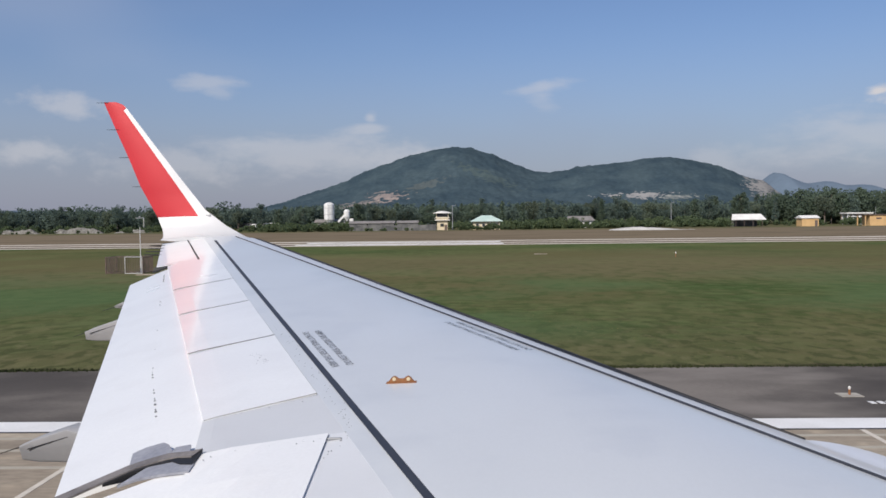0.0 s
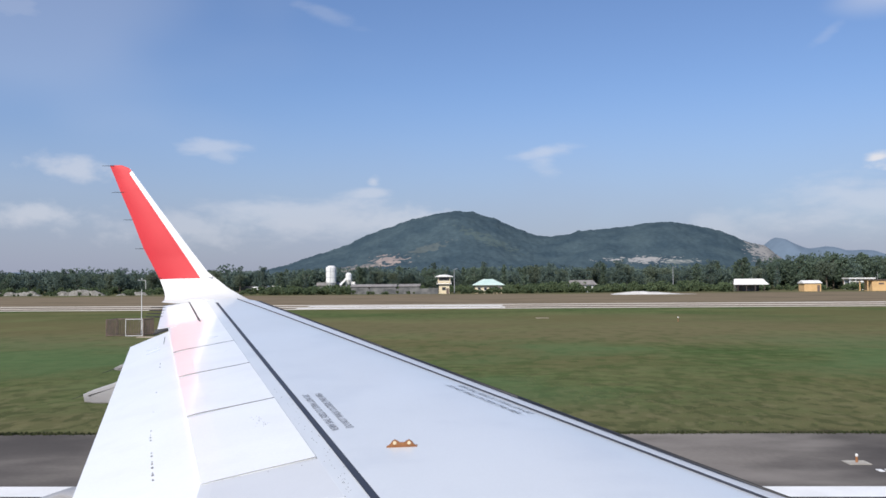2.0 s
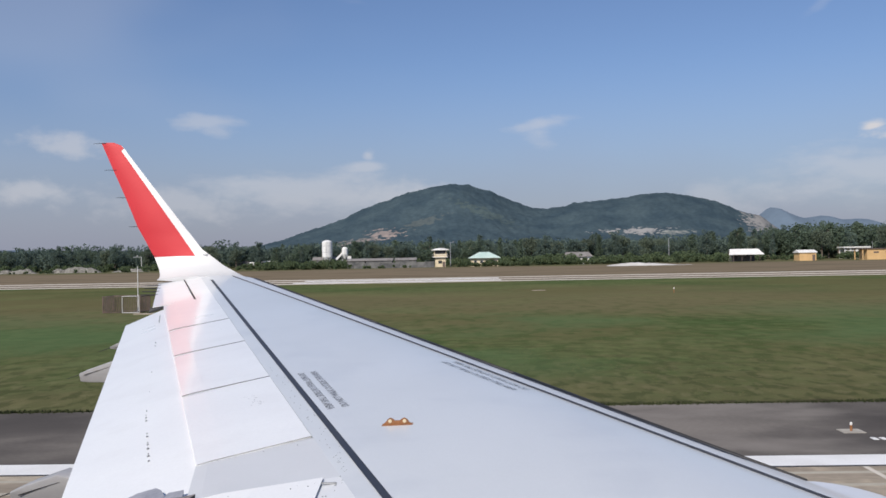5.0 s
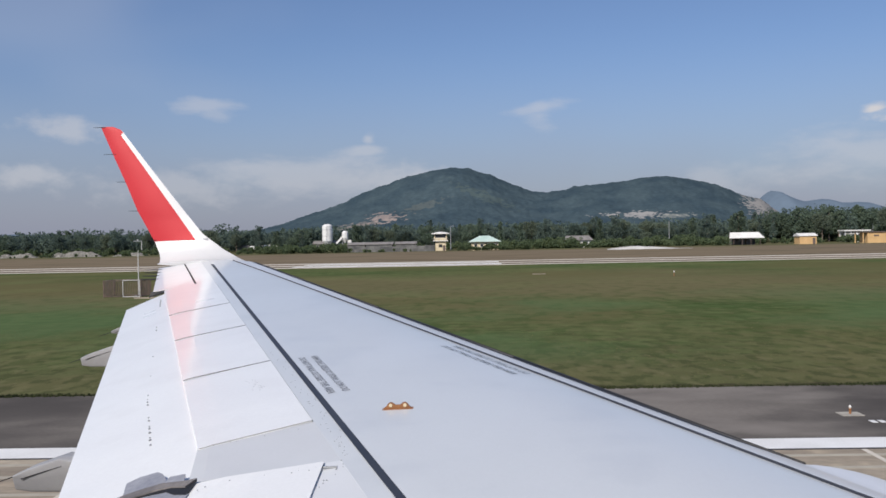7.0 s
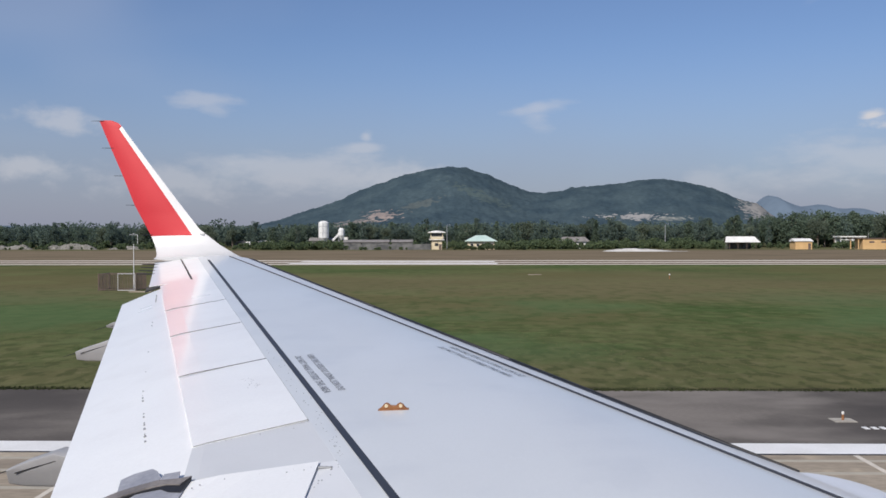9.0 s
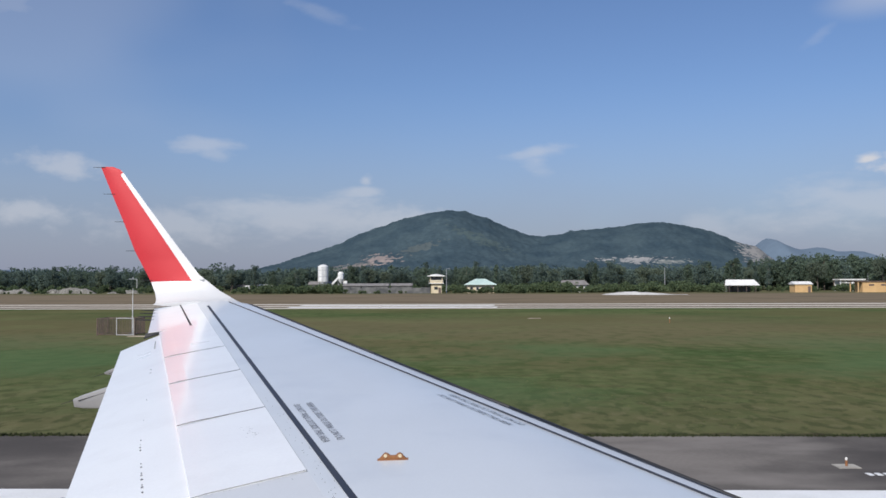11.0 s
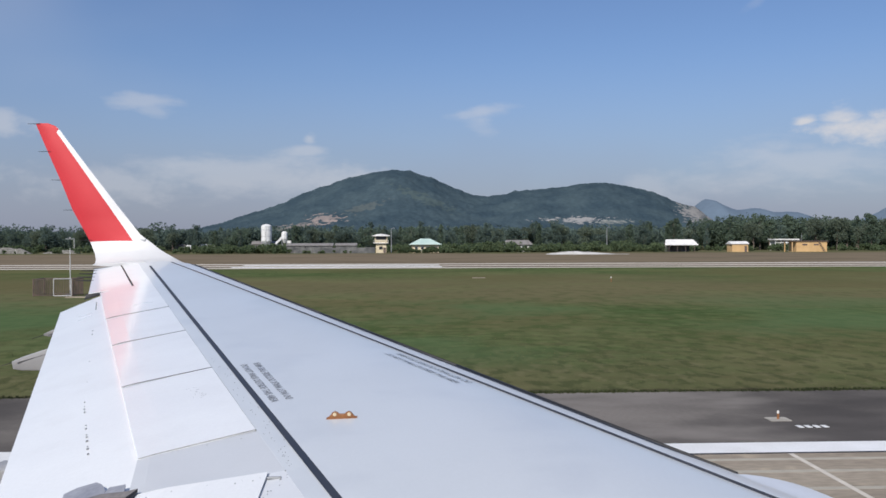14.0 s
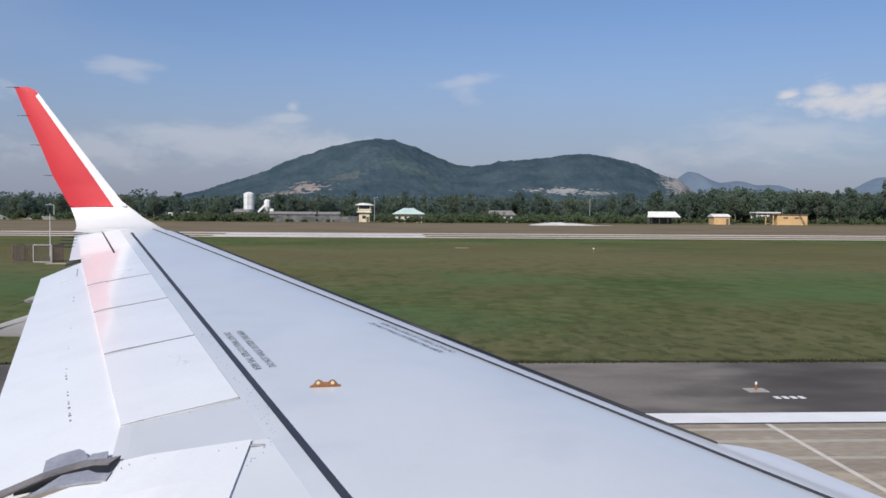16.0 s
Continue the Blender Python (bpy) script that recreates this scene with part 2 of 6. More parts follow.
MAST_WHITE = mat("mast_white", (0.66, 0.66, 0.66), (0.55, 0.55, 0.55), 2, 20, 0.5, 0.05)
GALV = mat("galvanised_steel", (0.42, 0.43, 0.44), (0.33, 0.34, 0.35), 3, 20, 0.5, 0.05, metal=0.4)
RUST = mat("weathered_steel", (0.16, 0.11, 0.09), (0.10, 0.08, 0.07), 3, 20, 0.7, 0.1)
CREAM = mat("cream_plaster", (0.68, 0.58, 0.40), (0.60, 0.50, 0.34), 0.6, 8, 0.8, 0.1)
OCHRE = mat("ochre_plaster", (0.62, 0.40, 0.19), (0.54, 0.345, 0.16), 0.4, 6, 0.8, 0.1)
WALL_GREY = mat("grey_concrete_wall", (0.075, 0.077, 0.08), (0.18, 0.178, 0.172), 0.35, 4, 0.85, 0.15, gloss=0.1)
WALL_WHITE = mat("white_plaster", (0.74, 0.73, 0.70), (0.64, 0.63, 0.60), 0.4, 6, 0.8, 0.1)
ROOF_GREEN = mat("pale_green_roof", (0.42, 0.55, 0.50), (0.50, 0.61, 0.56), 0.3, 5, 0.6, 0.1)
ROOF_RED = mat("red_brown_roof", (0.16, 0.065, 0.05), (0.12, 0.05, 0.04), 0.6, 8, 0.8, 0.2)
ROOF_GREY = mat("grey_tin_roof", (0.25, 0.235, 0.22), (0.18, 0.165, 0.155), 0.5, 6, 0.6, 0.1)
GLASS_DARK = mat("dark_window_glass", (0.03, 0.035, 0.04), (0.05, 0.055, 0.06), 2, 20, 0.1, 0.0)
BARK = mat("bark", (0.13, 0.10, 0.08), (0.20, 0.17, 0.14), 1.5, 12, 0.9, 0.4, stretch=(1, 1, 0.3))
RUBBER = mat("tyre_rubber", (0.02, 0.02, 0.02), (0.03, 0.03, 0.03), 5, 30, 0.8, 0.1)
SIGN_RED = mat("sign_red", (0.28, 0.03, 0.025), (0.24, 0.03, 0.02), 4, 30, 0.5, 0.0)
SIGN_YELLOW = mat("sign_yellow", (0.65, 0.42, 0.03), (0.6, 0.38, 0.03), 4, 30, 0.5, 0.0)
SIGN_BLACK = mat("sign_black", (0.02, 0.02, 0.02), (0.03, 0.03, 0.03), 4, 30, 0.5, 0.0)


def leaves(name, a, b, island=0.08, vary=0.14):
    """Foliage: thin leaves that pass half of the light on to their far side."""
    m = mat(name, a, b, 0.35, 6, 0.8, 0.0, grain=0.12, vary=vary, island=island, gloss=0.05)
    t = m.node_tree
    p = t.nodes["Principled BSDF"]
    thin, both = t.nodes.new("ShaderNodeBsdfTranslucent"), t.nodes.new("ShaderNodeMixShader")
    t.links.new(p.inputs["Base Color"].links[0].from_socket, thin.inputs["Color"])
    both.inputs[0].default_value = 0.45
    t.links.new(p.outputs[0], both.inputs[1]), t.links.new(thin.outputs[0], both.inputs[2])
    t.links.new(both.outputs[0], t.nodes["Material Output"].inputs["Surface"])
    return m


def blades(name, a, b, island):
    return mat(name, a, b, 0.35, 6, 0.7, 0.0, grain=0.2, island=island, gloss=0.1)


# tree leaves lightened and blued, so haze over them sits in their colour
LEAF_DARK = leaves("dark_foliage", (0.100, 0.138, 0.121), (0.138, 0.183, 0.146))
LEAF_MID = leaves("mid_foliage", (0.109, 0.152, 0.112), (0.149, 0.195, 0.136))
LEAF_OLIVE = leaves("olive_foliage", (0.126, 0.159, 0.118), (0.165, 0.200, 0.142))
SHRUB = leaves("shrub_foliage", (0.097, 0.134, 0.073), (0.136, 0.174, 0.092))

# short grass: fresh green near the runway, a dry brown band behind it, then green again; bare soil past the far runway
GRASS = mat("mown_grass", (0.062, 0.092, 0.036), (0.098, 0.120, 0.052), 0.07, 1.1, 1.0, 0.35, stretch=(0.7, 1, 1), depth=0.05, grain=0.32, gloss=0.0, detail=9)
overlay(GRASS, (0.150, 0.124, 0.072), 0.035, lambda t, o, nz: m_op(t, "MULTIPLY", m_op(t, "MULTIPLY", m_step(t, m_op(t, "ADD", o[1], m_op(t, "MULTIPLY", nz.outputs[0], 60.0)), 78, 96),
        m_step(t, m_op(t, "ADD", o[1], m_op(t, "MULTIPLY", nz.outputs[0], 90.0)), 172, 126)), 0.7))
overlay(GRASS, (0.185, 0.150, 0.105), 0.03, lambda t, o, nz: m_step(t, m_op(t, "ADD", o[1], m_op(t, "MULTIPLY", nz.outputs[0], 14.0)), 168, 174))
overlay(GRASS, (0.085, 0.100, 0.040), 0.04, lambda t, o, nz: m_op(t, "MULTIPLY", m_step(t, m_op(t, "ADD", o[1], m_op(t, "MULTIPLY", nz.outputs[0], 60.0)), 296, 330), 0.8))
overlay(GRASS, (0.115, 0.105, 0.052), 0.028, lambda t, o, nz: m_op(t, "MULTIPLY", m_op(t, "MULTIPLY", m_step(t, nz.outputs[0], 0.46, 0.62), 0.7), m_step(t, o[1], 162, 132)))
overlay(GRASS, (0.135, 0.140, 0.066), 0.10, lambda t, o, nz: m_op(t, "MULTIPLY", m_op(t, "MULTIPLY", m_step(t, nz.outputs[0], 0.50, 0.66), 0.45), m_step(t, o[1], 162, 132)))
overlay(GRASS, (0.045, 0.072, 0.026), 0.42, lambda t, o, nz: m_op(t, "MULTIPLY", m_op(t, "MULTIPLY", m_step(t, nz.outputs[0], 0.49, 0.62), 0.5), m_step(t, o[1], 110, 40)), 1.9)
overlay(GRASS, (0.190, 0.160, 0.088), 0.5, lambda t, o, nz: m_op(t, "MULTIPLY", m_op(t, "MULTIPLY", m_step(t, nz.outputs[0], 0.53, 0.63), 0.16), m_step(t, o[1], 95, 45)), 1.9)
overlay(GRASS, (0.150, 0.118, 0.066), 0.13, lambda t, o, nz: m_op(t, "MULTIPLY", m_op(t, "MULTIPLY", m_step(t, nz.outputs[0], 0.50, 0.64), 0.20), m_step(t, o[1], 60, 28)))
overlay(GRASS, (0.128, 0.110, 0.062), 0.3, lambda t, o, nz: m_op(t, "MULTIPLY", m_step(t, m_op(t, "SUBTRACT", o[1], m_op(t, "MULTIPLY", nz.outputs[0], 24.0)), 28, 13), 0.42))
overlay(GRASS, (0.050, 0.060, 0.028), 0.8, lambda t, o, nz: m_op(t, "MULTIPLY", m_op(t, "MULTIPLY", m_step(t, nz.outputs[0], 0.50, 0.60), 0.6), m_step(t, o[1], 50, 28)), 1.9)
overlay(GRASS, (0.165, 0.150, 0.085), 0.9, lambda t, o, nz: m_op(t, "MULTIPLY", m_op(t, "MULTIPLY", m_step(t, nz.outputs[0], 0.54, 0.64), 0.35), m_step(t, o[1], 44, 27)), 1.9)
overlay(GRASS, (0.040, 0.036, 0.025), 1.4, lambda t, o, nz: m_op(t, "MULTIPLY", m_step(t, m_op(t, "ADD", o[1], m_op(t, "MULTIPLY", nz.outputs[0], 1.6)), 26.7, 25.9), 0.9))
overlay(GRASS, (0.125, 0.100, 0.070), 0.12, lambda t, o, nz: m_op(t, "MULTIPLY", m_op(t, "MULTIPLY", m_step(t, nz.outputs[0], 0.46, 0.62), 0.6), m_step(t, o[1], 162, 170)), 0.4)
# paler drag smudges on the shoulder; worn pale and dark patches on the concrete
overlay(TARMAC, (0.235, 0.215, 0.198), 0.22, lambda t, o, nz: m_op(t, "MULTIPLY", m_step(t, nz.outputs[0], 0.47, 0.60), 0.65), 0.6)
overlay(TARMAC, (0.062, 0.058, 0.058), 0.16, lambda t, o, nz: m_op(t, "MULTIPLY", m_step(t, nz.outputs[0], 0.46, 0.62), 0.7), 0.8)
overlay(CONCRETE, (0.46, 0.385, 0.29), 0.9, lambda t, o, nz: m_op(t, "MULTIPLY", m_step(t, nz.outputs[0], 0.54, 0.66), 0.6))
overlay(CONCRETE, (0.20, 0.17, 0.14), 0.6, lambda t, o, nz: m_op(t, "MULTIPLY", m_step(t, nz.outputs[0], 0.50, 0.68), 0.6), 0.3)
# faint dirt on the wing's paint
overlay(WING_GREY, (0.50, 0.53, 0.57), 1.6, lambda t, o, nz: m_op(t, "MULTIPLY", m_step(t, nz.outputs[0], 0.50, 0.72), 0.45))
overlay(WING_WHITE, (0.70, 0.70, 0.70), 2.6, lambda t, o, nz: m_op(t, "MULTIPLY", m_step(t, nz.outputs[0], 0.50, 0.70), 0.3))
overlay(GRASS, (0.078, 0.128, 0.058), 0.05, lambda t, o, nz: m_op(t, "MULTIPLY", m_op(t, "MULTIPLY", m_step(t, nz.outputs[0], 0.45, 0.60), 0.65), m_op(t, "MULTIPLY", m_step(t, o[1], 80, 50), m_step(t, o[1], 28, 36))))
DRY_BLADES = blades("dry_grass_blades", (0.115, 0.112, 0.052), (0.15, 0.138, 0.07), 0.15)
WEEDS = blades("dark_weeds", (0.026, 0.034, 0.015), (0.042, 0.050, 0.022), 0.2)
BLADES = blades("grass_blades", (0.072, 0.098, 0.033), (0.105, 0.122, 0.048), 0.10)
# forest colour shifted towards blue to carry the haze of distance
HILL = mat("forested_hill_hazed", (0.039, 0.062, 0.079), (0.059, 0.087, 0.101), 0.010, 0.08, 1.0, 0.12, depth=8.0, grain=0.13, gloss=0.0, detail=10)
# haze painted in: paler and bluer than the nearer hill
FAR_HILL = mat("distant_mountain_hazed", (0.120, 0.162, 0.212), (0.136, 0.180, 0.230), 0.004, 0.03, 1.0, 0.0, grain=0.06, gloss=0.0)



def bare_rock(cx, cz, wide, high, lean, colour, cover):
    """Bare quarried ground in the forest of the hill: a ragged oval, by its bearing and height at 2500 m."""
    def pick(t, o, nz):
        u = m_op(t, "DIVIDE", m_op(t, "SUBTRACT", m_op(t, "MULTIPLY", m_op(t, "DIVIDE", o[0], o[1]), 2500.0), cx), wide)
        v = m_op(t, "SUBTRACT", m_op(t, "MULTIPLY", m_op(t, "DIVIDE", o[2], o[1]), 2500.0), cz)
        v = m_op(t, "DIVIDE", m_op(t, "SUBTRACT", v, m_op(t, "MULTIPLY", u, lean * wide)), high)
        r = m_op(t, "SQRT", m_op(t, "ADD", m_op(t, "MULTIPLY", u, u), m_op(t, "MULTIPLY", v, v)))
        k = m_op(t, "SUBTRACT", m_op(t, "MULTIPLY", m_op(t, "SUBTRACT", nz.outputs[0], 0.5), 4.5), r)
        return m_op(t, "MULTIPLY", m_step(t, k, -1.0, -0.55), cover)
    overlay(HILL, colour, 0.055, pick)


bare_rock(-300, 44, 105, 8, 0.15, (0.27, 0.23, 0.205), 0.6)
bare_rock(-225, 65, 44, 14, 0.1, (0.32, 0.26, 0.235), 0.7)
bare_rock(505, 60, 95, 9, 0.0, (0.33, 0.32, 0.31), 0.8)
bare_rock(590, 56, 60, 7, 0.0, (0.24, 0.25, 0.23), 0.6)
bare_rock(842, 78, 46, 28, -0.3, (0.30, 0.285, 0.27), 0.8)
bare_rock(-120, 95, 60, 10, 0.3, (0.13, 0.14, 0.125), 0.4)
bare_rock(60, 120, 90, 14, -0.4, (0.10, 0.13, 0.115), 0.4)
# ---- building helpers ----
def part(name, bm, material, parent=None, label="", smooth=False):
    """Links a bmesh as one mesh object under a thing or a part."""
    me = bpy.data.meshes.new(name)
    bmesh.ops.recalc_face_normals(bm, faces=bm.faces)
    bm.to_mesh(me)
    bm.free()
    if smooth:
        me.shade_smooth()
    me.materials.append(material)
    ob = new(name, me)
    ob.parent = parent
    if label:
        tagged(ob, label)
    return ob


def thing(name, m, label, category, group=""):
    ob = new(name)
    ob.matrix_basis = m
    return tagged(ob, label, category, group)


def add_box(bm, x0, x1, y0, y1, z0, z1, bevel=0.0):
    made = bmesh.ops.create_cube(bm, size=1.0)["verts"]
    bmesh.ops.scale(bm, vec=(x1 - x0, y1 - y0, z1 - z0), verts=made)
    bmesh.ops.translate(bm, vec=((x0 + x1) / 2, (y0 + y1) / 2, (z0 + z1) / 2), verts=made)
    if bevel:
        edges = list({e for v in made for e in v.link_edges})
        bmesh.ops.bevel(bm, geom=edges, offset=bevel, segments=2, affect="EDGES", profile=0.6)
    return bm


def box(x0, x1, y0, y1, z0, z1, bevel=0.0):
    return add_box(bmesh.new(), x0, x1, y0, y1, z0, z1, bevel)


def add_rod(bm, a, b, r0, r1=None, sides=8):
    a, b = Vector(a), Vector(b)
    d = b - a
    m = Matrix.Translation((a + b) / 2) @ d.to_track_quat("Z", "Y").to_matrix().to_4x4()
    bmesh.ops.create_cone(bm, cap_ends=True, segments=sides, radius1=r0, radius2=r0 if r1 is None else r1, depth=d.length, matrix=m)
    return bm


def rod(a, b, r0, r1=None, sides=8):
    return add_rod(bmesh.new(), a, b, r0, r1, sides)


def lathe(profile, sides=24):
    """A turned body from (radius, height) pairs."""
    bm = bmesh.new()
    rings = []
    for r, z in profile:
        rings.append([bm.verts.new((r * math.cos(k * math.tau / sides), r * math.sin(k * math.tau / sides), z)) for k in range(sides)])
    for p, q in zip(rings, rings[1:]):
        for k in range(sides):
            bm.faces.new((p[k], p[(k + 1) % sides], q[(k + 1) % sides], q[k]))
    bm.faces.new(rings[0][::-1]), bm.faces.new(rings[-1])
    return bm


def prism(outline, z0, z1):
    """An upright solid over a flat outline."""
    bm = bmesh.new()
    lo, hi = [bm.verts.new((x, y, z0)) for x, y in outline], [bm.verts.new((x, y, z1)) for x, y in outline]
    bm.faces.new(lo[::-1]), bm.faces.new(hi)
    for k in range(len(lo)):
        j = (k + 1) % len(lo)
        bm.faces.new((lo[k], lo[j], hi[j], hi[k]))
    return bm


def grid_mesh(rows, close=False):
    """Faces between rows of points; close joins the last column to the first."""
    bm = bmesh.new()
    vs = [[bm.verts.new(p) for p in row] for row in rows]
    for a, b in zip(vs, vs[1:]):
        n = len(a)
        for k in range(n if close else n - 1):
            bm.faces.new((a[k], a[(k + 1) % n], b[(k + 1) % n], b[k]))
    if close:
        bm.faces.new(vs[0][::-1]), bm.faces.new(vs[-1])
    return bm


# ---- ground and pavements ----
bm = bmesh.new()
bmesh.ops.create_grid(bm, x_segments=8, y_segments=8, size=4900)
bmesh.ops.translate(bm, vec=(0, 0, -0.03), verts=bm.verts)
ground = tagged(part("ground", bm, GRASS), "mown green airfield grass with dry brown bands", "grass", kind="structure")

runway = tagged(part("runway", box(-900, 900, -28.0, 18.62, -0.6, 0.0), CONCRETE), "brown-grey concrete runway with paler streaks", "runway", kind="structure")
part("edge_stripe", box(-330, 900, 17.74, 18.61, -0.01, 0.006), STRIPE, runway, "white painted runway edge stripe")
for y in (17.1, 16.2, 15.05):
    part("slab_joint", box(-250, 900, y, y + 0.17, -0.01, 0.004), APRON, runway, "pale sealed joint between slabs")
cross_joint = part("slab_joint", box(-0.055, 0.055, -28.0, 17.62, -0.01, 0.0045), RUNWAY_EDGE, runway, "thin cream joint across the runway")
cross_joint.location.x = 7.9
for k in list(range(-22, 0)) + list(range(1, 60)):
    other = new("slab_joint", cross_joint.data)
    other.parent, other.location.x = runway, 7.9 + 15.0 * k
part("dark_joint", box(-330, 900, 17.64, 17.735, -0.01, 0.005), SEAL_DARK, runway, "dark seal beside the stripe")
shoulder = tagged(part("runway_shoulder", box(-330.7, 900, 18.62, 25.0, -0.6, -0.004), TARMAC), "dark patched asphalt runway shoulder", "asphalt", kind="structure")

far_runway = tagged(part("far_runway", box(-900, 900, 137.0, 163.0, -0.6, 0.0), RUNWAY_FAR), "brown-grey asphalt runway beyond the grass", "runway", kind="structure")
for y0, y1 in ((137.0, 139.4), (146.8, 149.6), (158.4, 162.6)):
    part("edge_strip", box(-900, 900, y0, y1, -0.01, 0.02), RUNWAY_EDGE, far_runway, "pale runway edge strip")
for x0, x1, y0, y1 in ((-113, -88, 141.4, 144.4), (-232, -208, 141.4, 144.4), (-28, 6, 141.4, 144.4), (-28, 6, 152.2, 155.6), (124, 141, 141.4, 144.4)):
    part("touchdown_mark", box(x0, x1, y0, y1, -0.01, 0.024), STRIPE, far_runway, "thick white touchdown zone mark")

# ---- hills ----
def ridge(x):
    d = abs(x + 90)
    main = 262 * math.exp(-((d / 545) ** 1.8 if x < -90 else (d / 391) ** 2.1))
    e = abs(x - 590)
    second = 215 * math.exp(-((e / 1000) ** 1.2 if x < 590 else (e / 500) ** 3.2))
    second *= min(1, max(0, (x + 450) / 500))
    second += 17 * math.exp(-(((x - 1030) / 48) ** 2))
    return (main ** 5 + second ** 5) ** 0.2


def hill_z(x, y):
    fall = math.exp(-(((y - 3200) / 560) ** 2)) if y < 3200 else 1 - (y - 3200) / 900
    gully = noise.fractal(Vector((x / 260, y / 330, 1.7)), 1.0, 2.1, 5)
    trees = noise.noise(Vector((x / 34, y / 40, 4.0))) * 4.0 + noise.noise(Vector((x / 15, y / 18, 9.0))) * 4.5
    return ridge(x) * fall * (1 + 0.22 * gully * (1.05 - fall)) + 7 * noise.fractal(Vector((x / 150, 2.0, 5.0)), 1.0, 2.0, 3) * fall + trees - 8


def hill_mesh():
    rows = []
    for j in range(100):
        y = 2250 + j * 14.4
        rows.append([((-1250 + i * 7.0) * y / 3200 + 45, y, hill_z(-1250 + i * 7.0, y)) for i in range(386)])
    return grid_mesh(rows)


hill = tagged(part("hill", hill_mesh(), HILL, smooth=True), "forest-covered double hill, haze blue mixed into its green", "hill", kind="structure")


def far_range(y, bumps, base, seed):
    rows = []
    xs = [-3400 + i * 22 for i in range(310)]
    for j in range(6):
        row = []
        for x in xs:
            h = base + sum(a * math.exp(-abs((x - c) / (wl if x < c else wr)) ** 1.4) for c, a, wl, wr in bumps)
            h += 9 * noise.fractal(Vector((x / 240, seed, 0)), 1.0, 2.0, 4)
            row.append((x, y - 500 + j * 100, h * (1 - ((5 - j) / 5) ** 2)))
        rows.append(row)
    return grid_mesh(rows)


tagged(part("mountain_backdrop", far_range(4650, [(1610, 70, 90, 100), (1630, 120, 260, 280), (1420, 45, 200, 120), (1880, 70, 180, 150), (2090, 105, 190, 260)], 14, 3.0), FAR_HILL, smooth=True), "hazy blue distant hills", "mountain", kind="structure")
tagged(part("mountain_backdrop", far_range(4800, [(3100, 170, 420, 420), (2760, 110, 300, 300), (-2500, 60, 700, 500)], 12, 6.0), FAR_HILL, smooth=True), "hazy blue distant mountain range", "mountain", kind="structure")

# ---- the aircraft's port wing; y runs out along the span, x forward ----
LE0, LE1 = 3.800, -0.4926          # leading edge x = LE0 + LE1 * y
REF0, REF1 = 1.080, -0.3628        # rear spar, under the black walkway line
SLAT0, SLAT1 = 3.60, -0.5035       # rear edge of the slats
HINGE0, HINGE1 = 0.957, -0.3642    # spoiler hinge line
SPT0, SPT1 = 0.303, -0.3696        # spoiler trailing edge
TIP, FLAP_END, KINK = 15.2, 12.05, 4.33


def lead(y):
    return LE0 + LE1 * y


def spar(y):
    return REF0 + REF1 * y


def skin_z(x, y, lift=0.0):
    """Height of the wing's upper surface."""
    z, q = 3.0 + 0.071 * y, x - spar(y)
    if q < 0:
        z -= 0.13 * min(-q, 0.78) + (0.28 if y < FLAP_END else 0.13) * max(-q - 0.78, 0)
    else:
        run = lead(y) - spar(y)
        u = q / run
        z += run * (0.03 * u - 0.077 * u ** 4)
    return z + lift


def thick(y):
    return 0.62 - 0.033 * y


def plate(corners, lift, depth, nu=10, nv=4, drop=None):
    """A curved plate that follows the skin: corners (x, y) go round; lift above it, depth below."""
    (ax, ay), (bx, by), (cx, cy), (dx, dy) = corners
    top, bot = [], []
    for j in range(nv + 1):
        v = j / nv
        rt, rb = [], []
        for i in range(nu + 1):
            u = i / nu
            x = (ax * (1 - u) + bx * u) * (1 - v) + (dx * (1 - u) + cx * u) * v
            y = (ay * (1 - u) + by * u) * (1 - v) + (dy * (1 - u) + cy * u) * v
            z = (drop or skin_z)(x, y) + lift
            rt.append((x, y, z)), rb.append((x, y, z - depth))
        top.append(rt), bot.append(rb)
    bm = bmesh.new()
    vt = [[bm.verts.new(p) for p in r] for r in top]
    vb = [[bm.verts.new(p) for p in r] for r in bot]
    for j in range(nv):
        for i in range(nu):
            bm.faces.new((vt[j][i], vt[j][i + 1], vt[j + 1][i + 1], vt[j + 1][i]))
            bm.faces.new((vb[j][i], vb[j + 1][i], vb[j + 1][i + 1], vb[j][i + 1]))
    rim_t = vt[0][:-1] + [r[-1] for r in vt[:-1]] + vt[-1][:0:-1] + [r[0] for r in vt[:0:-1]]
    rim_b = vb[0][:-1] + [r[-1] for r in vb[:-1]] + vb[-1][:0:-1] + [r[0] for r in vb[:0:-1]]
    n = len(rim_t)
    for k in range(n):
        bm.faces.new((rim_t[k], rim_b[k], rim_b[(k + 1) % n], rim_t[(k + 1) % n]))
    return bm


def strip(x0, k0, width, y0, y1, lift, steps=40):
    """A painted line along x = x0 + k0 * y."""
    return plate([(x0 + k0 * y0 - width / 2, y0), (x0 + k0 * y1 - width / 2, y1), (x0 + k0 * y1 + width / 2, y1), (x0 + k0 * y0 + width / 2, y0)], lift, 0.0015, steps, 1)


aircraft = thing("aircraft", Matrix.Translation((0, 0, 4.4)) @ pose(0, 0, 0, 0, -0.4, 0) @ Matrix.Translation((0, 0, -4.4)), "white airliner with red and white upturned wing tip, on the runway", "aircraft")

